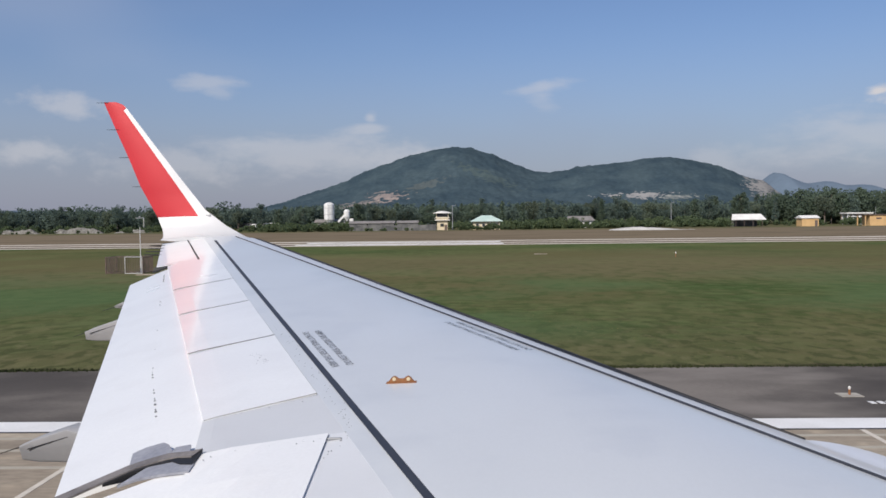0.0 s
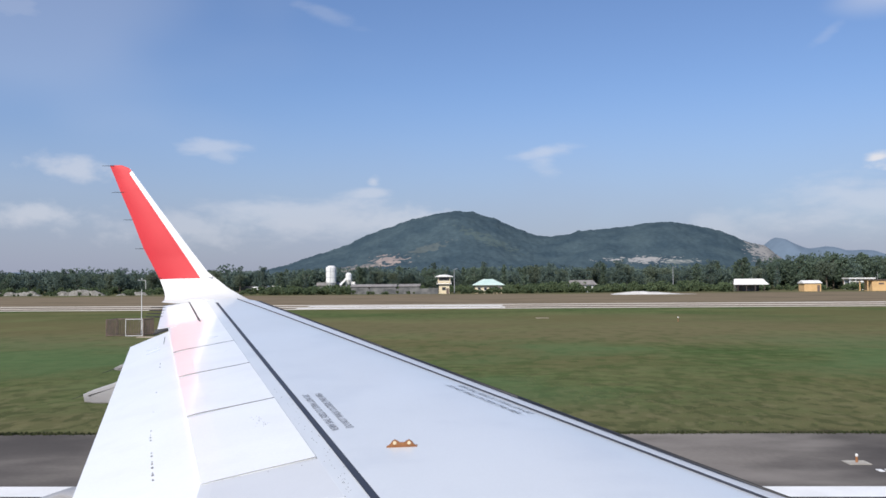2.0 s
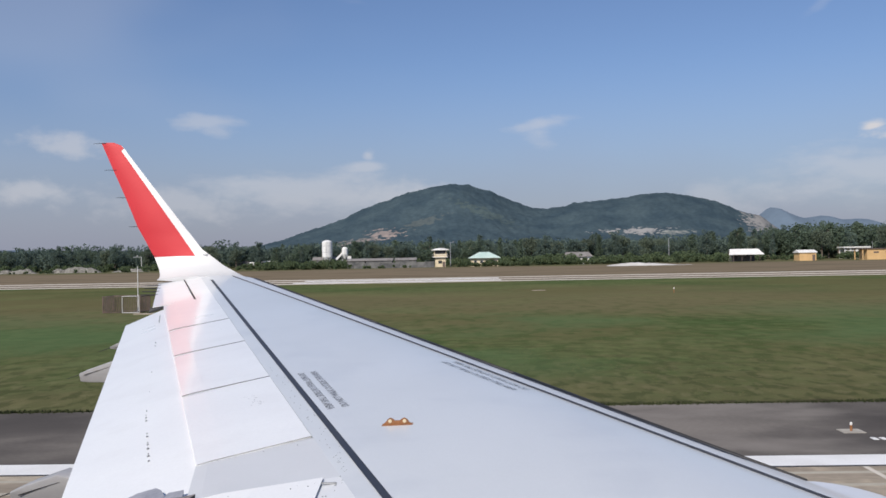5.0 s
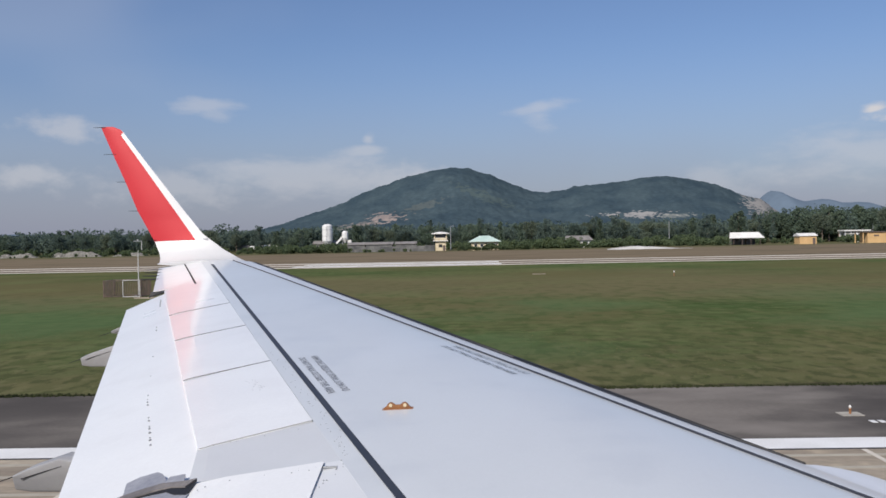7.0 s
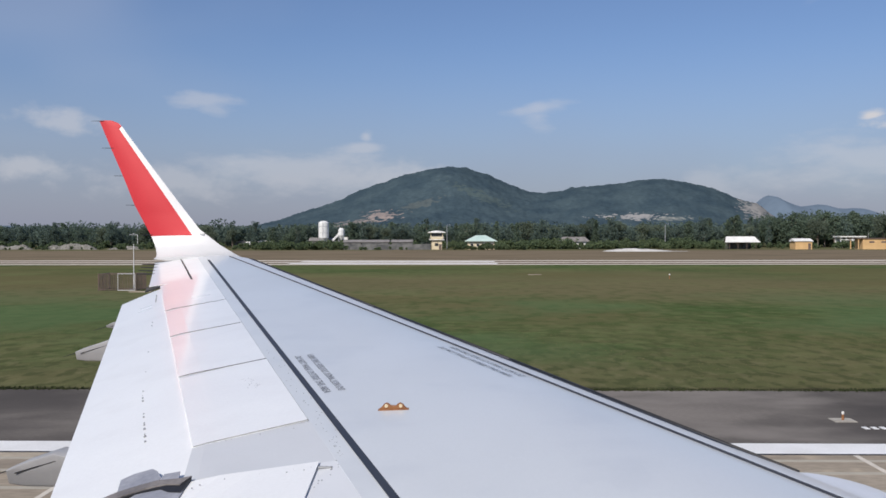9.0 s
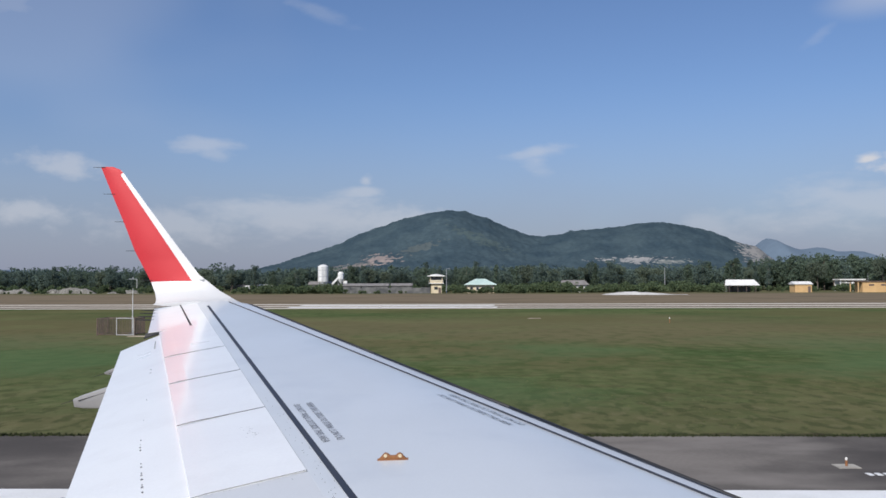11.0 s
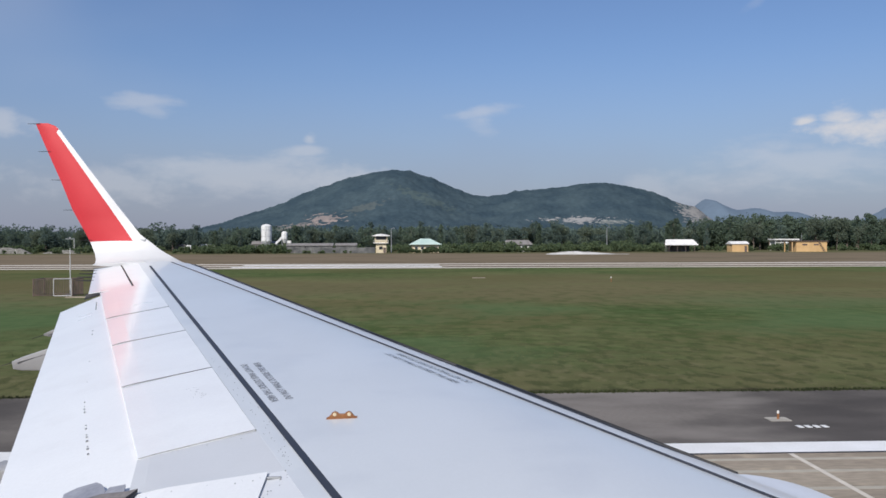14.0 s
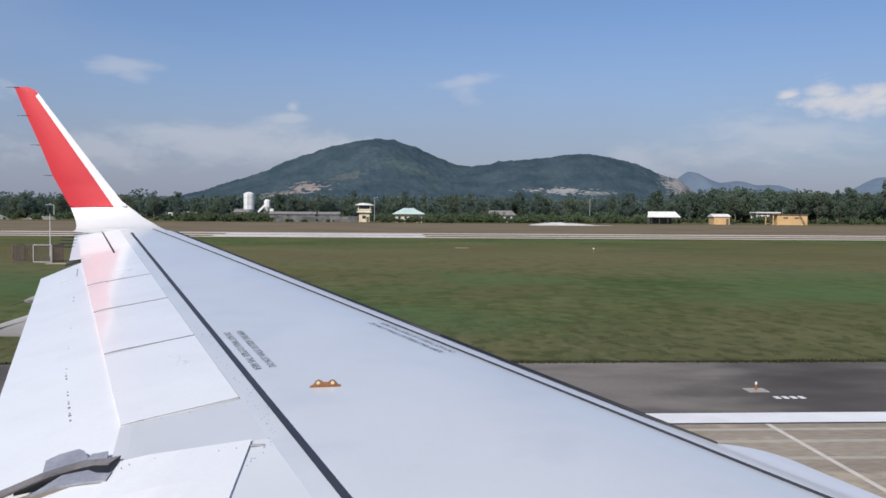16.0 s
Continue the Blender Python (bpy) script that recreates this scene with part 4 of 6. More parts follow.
def hull_shell(radius, thickness, x0, x1, hole_x, hole_a):
    """A curved wall with a rounded opening through it; hole in metres along and degrees round about the window."""
    xs = [x0 + (-hole_x - x0) * k / 6 for k in range(7)] + [-hole_x + 2 * hole_x * k / 8 for k in range(1, 9)] + [hole_x + (x1 - hole_x) * k / 6 for k in range(1, 7)]
    mid = math.degrees(math.asin((4.4 - AXIS_Z) / HULL))
    angles = [-100 + (mid - hole_a + 100) * k / 14 for k in range(15)] + [mid - hole_a + 2 * hole_a * k / 8 for k in range(1, 9)] + [mid + hole_a + (100 - mid - hole_a) * k / 14 for k in range(1, 15)]
    bm = bmesh.new()

    def point(x, a, r):
        u, v = x / hole_x, (a - mid) / hole_a
        if max(abs(u), abs(v)) <= 1.0001 and max(abs(u), abs(v)) > 0.9:
            q = (abs(u) ** 4 + abs(v) ** 4) ** 0.25
            x, a = x / q, mid + (a - mid) / q
        return (x, AXIS_Y + r * math.cos(radians(a)), AXIS_Z + r * math.sin(radians(a)))

    out = [[bm.verts.new(point(x, a, radius)) for a in angles] for x in xs]
    inn = [[bm.verts.new(point(x, a, radius - thickness)) for a in angles] for x in xs]
    solid = lambda p, q: 0 <= p < len(xs) - 1 and 0 <= q < len(angles) - 1 and not (6 <= p < 14 and 14 <= q < 22)
    for p in range(len(xs) - 1):
        for q in range(len(angles) - 1):
            if not solid(p, q):
                continue
            bm.faces.new((out[p][q], out[p + 1][q], out[p + 1][q + 1], out[p][q + 1]))
            bm.faces.new((inn[p][q], inn[p][q + 1], inn[p + 1][q + 1], inn[p + 1][q]))
            for dp, dq, a, b in ((0, -1, (0, 0), (1, 0)), (0, 1, (1, 1), (0, 1)), (-1, 0, (0, 1), (0, 0)), (1, 0, (1, 0), (1, 1))):
                if not solid(p + dp, q + dq):
                    c, d = (p + a[0], q + a[1]), (p + b[0], q + b[1])
                    bm.faces.new((out[c[0]][c[1]], inn[c[0]][c[1]], inn[d[0]][d[1]], out[d[0]][d[1]]))
    bmesh.ops.delete(bm, geom=[v for v in bm.verts if not v.link_faces], context="VERTS")
    return bm


side = part("fuselage_side", hull_shell(HULL, 0.03, -9, 9, 0.17, 6.2), WING_WHITE, aircraft, "plain white fuselage side with a cabin window", smooth=True)
side.data.set_sharp_from_angle(angle=radians(40))
lining = part("cabin_lining", hull_shell(HULL - 0.034, 0.02, -3, 3, 0.18, 6.6), PANEL_GREY, aircraft, "pale grey cabin side lining", smooth=True)
lining.data.set_sharp_from_angle(angle=radians(40))

# main landing gear under the wing root, which carries the aircraft
gear = part("landing_gear", rod((-1.0, 1.6, 0.55), (-0.9, 1.6, 2.9), 0.13, sides=16), GALV, aircraft, "steel main landing gear leg")
for y in (1.22, 1.98):
    bm = lathe([(0.30, -0.19), (0.50, -0.18), (0.57, -0.12), (0.585, 0.0), (0.57, 0.12), (0.50, 0.18), (0.30, 0.19)], 32)
    bmesh.ops.transform(bm, matrix=pose(-1.0, y, 0.584, 90), verts=bm.verts)
    part("wheel", bm, RUBBER, gear, "black rubber tyre", smooth=True)

# ---- things on the airfield ----
PALE_YELLOW = mat("pale_yellow_paint", (0.62, 0.58, 0.22), (0.52, 0.48, 0.18), 3, 20, 0.5, 0.05)
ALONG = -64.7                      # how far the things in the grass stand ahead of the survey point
FAR = -73.3                        # the same for what stands beyond the far runway


def lattice(bm, x0, z0, z1, half, bars):
    """Four legs, rings and crossed braces of a square lattice section."""
    c = [(-half, -half), (half, -half), (half, half), (-half, half)]
    for px, py in c:
        add_rod(bm, (px, py, z0), (px, py, z1), 0.07, sides=6)
    for k in range(bars + 1):
        z = z0 + (z1 - z0) * k / bars
        for (ax, ay), (bx, by) in zip(c, c[1:] + c[:1]):
            add_rod(bm, (ax, ay, z), (bx, by, z), 0.04, sides=5)
            if k < bars:
                zn = z0 + (z1 - z0) * (k + 1) / bars
                add_rod(bm, (ax, ay, z), (bx, by, zn), 0.035, sides=5)
                add_rod(bm, (bx, by, z), (ax, ay, zn), 0.035, sides=5)


def antenna_mast(m):
    ob = thing("antenna_mast", m, "red and white steel lattice mast standing on grass", "antenna mast")
    levels = [0.0, 2.0, 4.25, 6.9, 9.3, 11.8]
    for k in range(5):
        bm = bmesh.new()
        lattice(bm, 0, levels[k], levels[k + 1], 0.70 if k != 3 else 0.62, 2)
        part("mast_section", bm, MAST_RED if k % 2 == 0 else MAST_WHITE, ob, "red section" if k % 2 == 0 else "white section")
    for z, s in ((10.1, 1), (6.4, 1)):
        bm = lathe([(0.12, -0.22), (0.34, -0.16), (0.36, 0.18), (0.30, 0.22)], 20)
        bmesh.ops.transform(bm, matrix=pose(-1.12, -0.35, z, 0, 90, 0), verts=bm.verts)
        part("dish_antenna", bm, GALV, ob, "grey drum antenna", smooth=True)
    part("panel_antenna", box(-0.95, -0.75, -0.95, -0.85, 7.3, 8.8, 0.03), WHITE_METAL, ob, "white upright panel antenna")
    part("lightning_rod", rod((0.7, 0, 11.8), (0.7, 0, 13.6), 0.03, 0.012, 6), GALV, ob)
    part("concrete_pad", box(-0.95, 0.95, -0.95, 0.95, -0.1, 0.06, 0.03), WALL_GREY, ob)
    return ob


def fence_cage(m, wide, deep, label, gate=0.1):
    """A low square of brown mesh panels with two white gates."""
    ob = thing("instrument_fence", m, label, "fence", "fences round the instruments")
    h = 1.42
    for x in (-wide / 2, wide / 2):
        for y in (-deep / 2, deep / 2):
            part("post", rod((x, y, -0.1), (x, y, h), 0.045, sides=6), RUST, ob)
    for y in (-deep / 2, deep / 2):
        n = 22
        for k in range(1, n):
            x = -wide / 2 + wide * k / n
            part("slat", rod((x, y, 0.05), (x, y, h - 0.04), 0.022, sides=4), RUST, ob)
        for z in (0.08, h - 0.05):
            part("rail", rod((-wide / 2, y, z), (wide / 2, y, z), 0.03, sides=5), RUST, ob)
    for x in (-wide / 2, wide / 2):
        n = 14
        for k in range(1, n):
            y = -deep / 2 + deep * k / n
            part("slat", rod((x, y, 0.05), (x, y, h - 0.04), 0.022, sides=4), RUST, ob)
        for z in (0.08, h - 0.05):
            part("rail", rod((x, -deep / 2, z), (x, deep / 2, z), 0.03, sides=5), RUST, ob)
    bm = bmesh.new()
    for a, b in (((0.1, 0.05), (0.1, 1.4)), ((0.1, 1.4), (1.5, 1.4)), ((1.5, 1.4), (1.5, 0.05)), ((1.5, 0.05), (0.1, 0.05))):
        add_rod(bm, (a[0] - wide / 2 + gate, -deep / 2 - 0.06, a[1]), (b[0] - wide / 2 + gate, -deep / 2 - 0.06, b[1]), 0.026, sides=6)
    part("gate_frame", bm, MAST_WHITE, ob, "white tubular gate frame")
    return ob


def sensor_post(m, head, tall=2.65):
    ob = thing("weather_sensor", m, "white visibility sensor on a slim post in the grass", "weather sensor", "runway weather sensors")
    part("post", rod((0, 0, 0), (0, 0, tall - 0.3), 0.065, 0.05, 10), MAST_WHITE, ob)
    part("base", box(-0.45, 0.45, -0.4, 0.4, -0.1, 0.12, 0.03), WALL_GREY, ob)
    part("control_box", box(-0.32, -0.08, -0.2, 0.1, 0.55, 1.15, 0.02), GALV, ob, "grey control box")
    part("control_box", box(0.1, 0.4, -0.15, 0.15, 0.15, 0.75, 0.02), RUST, ob, "dark equipment box")
    if head == "box":
        part("head", box(-0.40, 0.40, -0.18, 0.18, tall - 0.26, tall, 0.05), WHITE_METAL, ob, "white sensor head")
    else:
        bm = box(-0.75, 0.35, -0.18, 0.18, tall - 0.35, tall - 0.12, 0.05)
        part("head", bm, WHITE_METAL, ob, "white sensor head")
        bm = box(-0.5, 0.5, -0.17, 0.17, 0, 0.22, 0.05)
        bmesh.ops.transform(bm, matrix=pose(0.28, 0, tall - 0.2, 0, -42, 0) @ Matrix.Diagonal((0.6, 1, 1, 1)), verts=bm.verts)
        part("hood", bm, WHITE_METAL, ob, "tilted white hood")
    return ob


def wind_mast(m, tall, red):
    ob = thing("wind_mast", m, "slim wind mast with instruments at its top", "mast", "wind masts")
    seg = 6
    for k in range(seg):
        part("pole_section", rod((0, 0, tall * k / seg), (0, 0, tall * (k + 1) / seg), (0.04 if red else 0.045) - 0.004 * k, sides=8), (MAST_RED if k % 2 == 0 else MAST_WHITE) if red else MAST_WHITE, ob)
    part("cross_arm", rod((-0.35, 0, tall), (0.35, 0, tall), 0.03, sides=6), GALV, ob)
    for x in (-0.33, 0.33):
        part("cup", lathe([(0.02, tall), (0.06, tall + 0.05), (0.06, tall + 0.12), (0.02, tall + 0.16)], 10), WHITE_METAL, ob)
        ob.children[-1].location.x = x
    part("foot", box(-0.3, 0.3, -0.3, 0.3, -0.1, 0.12, 0.03), WALL_GREY, ob)
    return ob


def cabinet(m, w, h, label):
    skin = WHITE_METAL if w > 1 else GALV
    ob = thing("equipment_cabinet", m, label, "cabinet", "equipment cabinets")
    part("body", box(-w / 2, w / 2, -0.3, 0.3, 0.12, h, 0.02), skin, ob)
    part("roof", box(-w / 2 - 0.06, w / 2 + 0.06, -0.36, 0.36, h, h + 0.06, 0.015), GALV, ob)
    part("door", box(-w / 2 + 0.06, -0.02, -0.32, -0.302, 0.2, h - 0.08, 0.01), skin, ob)
    part("door", box(0.02, w / 2 - 0.06, -0.32, -0.302, 0.2, h - 0.08, 0.01), skin, ob)
    part("plinth", box(-w / 2 + 0.02, w / 2 - 0.02, -0.28, 0.28, -0.1, 0.12), WALL_GREY, ob)
    return ob


def gable_house(name, m, w, d, h, roof_h, wall_mat, roof_mat, label, hip=0.0, over=0.4, windows=0, door=False, category="building", group=""):
    """A small building: walls, a pitched or hipped roof with eaves, windows and a door on the side that faces the runway."""
    ob = thing(name, m, label, category, group)
    part("wall", box(-w / 2, w / 2, -d / 2, d / 2, -0.2, h), wall_mat, ob)
    bm = bmesh.new()
    W, D = w / 2 + over, d / 2 + over
    lo = [bm.verts.new(p) for p in ((-W, -D, h - 0.1), (W, -D, h - 0.1), (W, D, h - 0.1), (-W, D, h - 0.1))]
    lo2 = [bm.verts.new(p) for p in ((-W, -D, h + 0.06), (W, -D, h + 0.06), (W, D, h + 0.06), (-W, D, h + 0.06))]
    r = [bm.verts.new((-W + hip, 0, h + roof_h)), bm.verts.new((W - hip, 0, h + roof_h))]
    bm.faces.new(lo[::-1])
    for k in range(4):
        bm.faces.new((lo[k], lo[(k + 1) % 4], lo2[(k + 1) % 4], lo2[k]))
    bm.faces.new((lo2[0], lo2[1], r[1], r[0])), bm.faces.new((lo2[2], lo2[3], r[0], r[1]))
    bm.faces.new((lo2[1], lo2[2], r[1])), bm.faces.new((lo2[3], lo2[0], r[0]))
    part("roof", bm, roof_mat, ob)
    for k in range(windows):
        x = -w / 2 + w * (k + 0.7) / (windows + 0.4)
        win = part("window", box(x - 0.55, x + 0.55, -d / 2 - 0.06, -d / 2 + 0.02, h * 0.35, h * 0.35 + 1.1), WALL_WHITE, ob, "white window frame")
        part("pane", box(x - 0.47, x + 0.47, -d / 2 - 0.075, -d / 2 - 0.062, h * 0.35 + 0.08, h * 0.35 + 1.02), GLASS_DARK, win, "dark pane")
    if door:
        part("door", box(w / 2 - 1.3, w / 2 - 0.4, -d / 2 - 0.05, -d / 2 + 0.02, 0, 2.05), RUST, ob, "brown door")
    return ob


def guard_tower(m):
    ob = thing("guard_tower", m, "two-storey cream guard tower with white flat roof", "watchtower")
    part("lower_wall", box(-1.45, 1.45, -1.45, 1.45, -0.2, 3.5, 0.03), CREAM, ob)
    part("balcony_slab", box(-2.1, 2.1, -2.1, 2.1, 3.5, 3.75, 0.03), WALL_WHITE, ob)
    part("upper_wall", box(-1.75, 1.75, -1.75, 1.75, 3.75, 4.75, 0.02), CREAM, ob)
    for k in range(4):
        for s in (-1, 1):
            p = part("glazing", box(-1.55, 1.55, -1.72, -1.66, 4.75, 6.1), GLASS_DARK, ob, "band of window glass") if s > 0 else None
            if p:
                p.matrix_basis = pose(0, 0, 0, 0, 0, 90 * k)
        q = part("corner_post", box(1.5, 1.75, -1.75, -1.5, 4.75, 6.1), CREAM, ob)
        q.matrix_basis = pose(0, 0, 0, 0, 0, 90 * k)
    part("roof", prism([(-2.5, -2.5), (2.5, -2.5), (2.5, 2.5), (-2.5, 2.5)], 6.1, 6.35), WALL_WHITE, ob)
    part("roof_cap", lathe([(2.4, 6.35), (1.4, 6.75), (0.3, 6.95)], 4), WALL_WHITE, ob)
    part("window", box(-0.55, 0.45, -1.51, -1.44, 1.3, 2.4), GLASS_DARK, ob, "dark window")
    part("door", box(0.6, 1.3, -1.51, -1.44, 0, 2.0), RUST, ob, "brown door")
    n = 10
    for k in range(n + 1):
        x = -2.05 + 4.1 * k / n
        part("baluster", rod((x, -2.05, 3.75), (x, -2.05, 4.55), 0.025, sides=5), WALL_WHITE, ob)
    part("handrail", rod((-2.05, -2.05, 4.57), (2.05, -2.05, 4.57), 0.04, sides=6), WALL_WHITE, ob)
    return ob


def silo(m, r, top, label):
    ob = thing("storage_tank", m, label, "storage tank", "white storage tanks")
    part("shell", lathe([(r, 4.0), (r, top - 0.5), (r * 0.96, top - 0.3), (r * 0.5, top + 0.25), (0.15, top + 0.4)], 32), WHITE_METAL, ob, smooth=False)
    part("cone", lathe([(0.35, 1.6), (r * 0.98, 4.0)], 32), WHITE_METAL, ob)
    for k in range(4):
        a = math.tau * (k + 0.5) / 4
        part("leg", rod((r * 0.9 * math.cos(a), r * 0.9 * math.sin(a), -0.1), (r * 0.9 * math.cos(a), r * 0.9 * math.sin(a), 4.3), 0.12, sides=6), GALV, ob)
    for z in (6.0, 8.5, 11.0):
        if z < top - 1:
            part("hoop", lathe([(r + 0.04, z - 0.06), (r + 0.05, z), (r + 0.04, z + 0.06)], 32), GALV, ob)
    bm = bmesh.new()
    for x in (-0.2, 0.2):
        add_rod(bm, (x, -r - 0.12, 1.5), (x, -r - 0.12, top), 0.03, sides=5)
    for k in range(int((top - 1.5) / 0.5)):
        add_rod(bm, (-0.2, -r - 0.12, 1.7 + 0.5 * k), (0.2, -r - 0.12, 1.7 + 0.5 * k), 0.02, sides=4)
    part("ladder", bm, GALV, ob)
    return ob


def batching_plant(m):
    ob = thing("batching_plant", m, "pale grey concrete batching plant with slanting conveyor", "industrial plant")
    part("hopper", lathe([(0.5, 4.5), (2.2, 7.0), (2.2, 10.0), (1.2, 11.0)], 8), WHITE_METAL, ob)
    for x, y in ((-1.7, -1.7), (1.7, -1.7), (1.7, 1.7), (-1.7, 1.7)):
        part("leg", rod((x, y, -0.1), (x, y, 7.2), 0.16, sides=6), GALV, ob)
    bm = box(-0.6, 0.6, -0.5, 0.5, 0, 9.0, 0.05)
    bmesh.ops.transform(bm, matrix=pose(-6.2, 0, 4.2, 0, 52, 0), verts=bm.verts)
    part("conveyor", bm, WHITE_METAL, ob, "covered slanting conveyor")
    part("conveyor_leg", rod((-4.8, 0, -0.1), (-4.8, 0, 5.3), 0.14, sides=6), GALV, ob)
    part("cabin", box(1.9, 4.6, -1.4, 1.4, 3.4, 6.0, 0.05), WALL_WHITE, ob)
    part("cabin_leg", box(2.9, 3.6, -0.4, 0.4, -0.1, 3.4), GALV, ob)
    return ob


def lamp_post(m, tall):
    ob = thing("lamp_post", m, "grey steel lamp pole beside the trees", "pole", "poles by the trees")
    part("pole", rod((0, 0, -0.1), (0, 0, tall), 0.16, 0.09, 8), GALV, ob)
    part("arm", rod((0, 0, tall - 0.1), (0.9, 0, tall + 0.1), 0.05, sides=6), GALV, ob)
    part("lamp", box(0.7, 1.3, -0.12, 0.12, tall + 0.02, tall + 0.16, 0.03), GALV, ob)
    return ob


def truck(m, colour, label):
    """A small parked lorry: cab, box, chassis, wheels and windows."""
    ob = thing("parked_truck", m, label, "truck", "vehicles parked by the trees")
    part("body", box(-3.4, 1.2, -1.15, 1.15, 0.95, 2.9, 0.06), colour, ob)
    cab = part("cab", box(1.35, 3.2, -1.1, 1.1, 0.6, 2.5, 0.15), WHITE_METAL, ob)
    part("windscreen", box(3.17, 3.22, -0.9, 0.9, 1.55, 2.25), GLASS_DARK, cab)
    part("side_window", box(1.9, 2.9, -1.12, -1.09, 1.55, 2.2), GLASS_DARK, cab)
    part("chassis", box(-3.3, 3.0, -0.8, 0.8, 0.55, 0.95), RUST, ob)
    for x in (-2.3, 2.3):
        for y in (-1.0, 1.0):
            part("wheel", rod((x, y - 0.14, 0.45), (x, y + 0.14, 0.45), 0.48, sides=16), RUBBER, ob)
    return ob


def sign_board(m, w, h, name, face, label, bars, text=""):
    ob = thing(name, m, label, "airfield sign", "airfield signs")
    part("panel", box(-w / 2, w / 2, -0.06, 0.06, 0.25, 0.25 + h, 0.02), face, ob)
    for x in (-w * 0.35, w * 0.35):
        part("leg", rod((x, 0, -0.1), (x, 0, 0.3), 0.05, sides=6), GALV, ob)
    for k, (x0, x1, z0, z1, mt) in enumerate(bars):
        part("marking", box(x0, x1, -0.075, -0.062, 0.25 + z0, 0.25 + z1), mt, ob)
    if text:
        cu = bpy.data.curves.new("lettering", "FONT")
        cu.body, cu.size, cu.align_x, cu.align_y, cu.extrude = text[0], text[1], "CENTER", "CENTER", 0.004
        tmp = new("lettering", cu)
        me = bpy.data.meshes.new_from_object(tmp)
        bpy.data.objects.remove(tmp)
        bm = bmesh.new()
        bm.from_mesh(me)
        bmesh.ops.transform(bm, matrix=pose(text[2], -0.08, 0.25 + h / 2, 90), verts=bm.verts)
        part("lettering", bm, text[3], ob)
    return ob


def edge_light(m):
    ob = thing("runway_light", m, "small white runway edge light on a pale concrete pad", "runway light", "runway edge lights")
    part("pad", box(-0.26, 0.26, -0.22, 0.22, -0.05, 0.012, 0.005), PAD_CONCRETE, ob)
    part("stem", rod((0, 0, 0.0), (0, 0, 0.14), 0.03, sides=8), ORANGE, ob)
    part("lens", lathe([(0.022, 0.14), (0.032, 0.165), (0.028, 0.20), (0.014, 0.215)], 14), WALL_WHITE, ob)
    for k in range(4):
        part("painted_mark", box(0.1 + 0.2 * k, 0.22 + 0.2 * k, -0.95, -0.72, -0.02, 0.006), STRIPE, ob, "white painted mark")
    return ob


antenna_mast(pose(ALONG + -36.3, 84.0, -0.03))
hut = gable_house("equipment_hut", pose(ALONG + -30.4, 87.5, -0.03), 3.0, 3.0, 2.05, 0.5, WALL_GREY, ROOF_RED, "small grey equipment hut with dark red roof", over=0.35, door=True)
cabinet(pose(ALONG + -32.4, 83.2, -0.03), 2.2, 1.35, "white equipment cabinet beside the hut")
sensor_post(pose(ALONG + -33.1, 82.0, -0.03), "box", 2.55)
sensor_post(pose(ALONG + -5.6, 75.6, -0.03), "box")
sensor_post(pose(ALONG + 1.5, 71.6, -0.03), "tilt")
sensor_post(pose(ALONG + -38.9, 75.4, -0.03), "box")
fence_cage(pose(ALONG + 1.9, 71.3, -0.03), 3.4, 3.0, "low brown mesh fence round a weather sensor")
fence_cage(pose(ALONG + -40.0, 75.2, -0.03), 4.6, 3.2, "low brown mesh fence round a weather sensor")
fence_cage(pose(ALONG + 36.55, 72.4, -0.03), 3.1, 2.2, "low brown mesh fence round a wind mast", 1.52)
wind_mast(pose(ALONG + 37.5, 72.4, -0.03), 4.6, False)
wind_mast(pose(ALONG + -3.7, 77.0, -0.03), 6.9, True)
cabinet(pose(ALONG + -4.5, 76.2, -0.03), 0.45, 0.85, "small grey cabinet on a stand")
cabinet(pose(ALONG + -3.2, 76.0, -0.03), 0.6, 1.2, "small grey cabinet on a stand")
slab = tagged(part("concrete_slab", box(8.4, 10.2, 84.0, 84.8, -0.1, 0.06, 0.02), WALL_WHITE), "pale concrete slab lying in the grass", "slab")
slab.location.x = ALONG
slab = tagged(part("concrete_slab", box(38.2, 40.0, 69.4, 70.0, -0.1, 0.04, 0.02), CONCRETE), "pale concrete slab lying in the grass", "slab")
slab.location.x = ALONG

sock = thing("windsock", pose(ALONG + -24, 80, -0.03), "red and white striped windsock on a white pole", "windsock")
part("pole", rod((0, 0, -0.1), (0, 0, 6.2), 0.09, 0.06, 10), MAST_WHITE, sock)
for k in range(5):
    a, b = k / 5, (k + 1) / 5
    part("stripe", rod((-0.1 - 2.3 * a, 0, 6.1 - 1.5 * a), (-0.1 - 2.3 * b, 0, 6.1 - 1.5 * b), 0.45 - 0.2 * a, 0.45 - 0.2 * b, 16), MAST_RED if k % 2 else MAST_WHITE, sock)

# buildings and plant in front of the trees
guard_tower(pose(FAR + 65.2, 300, -0.03) @ Matrix.Diagonal((1.22, 1.22, 0.94, 1)))
gable_house("bungalow", pose(FAR + 80.3, 303, -0.03), 9.2, 7.0, 2.9, 2.0, CREAM, ROOF_GREEN, "cream bungalow with pale green hipped metal roof", hip=3.8, over=0.9, windows=4, door=True)
gable_house("bungalow", pose(FAR + 114.0, 316, -0.03), 9.0, 6.0, 2.7, 1.6, WALL_WHITE, ROOF_GREY, "low white bungalow with worn grey-brown roof", hip=1.0, over=0.6, windows=3)
shed = thing("open_shed", pose(FAR + 170.2, 306, -0.03), "open-sided shed with white sheet metal roof", "shed")
bm = bmesh.new()
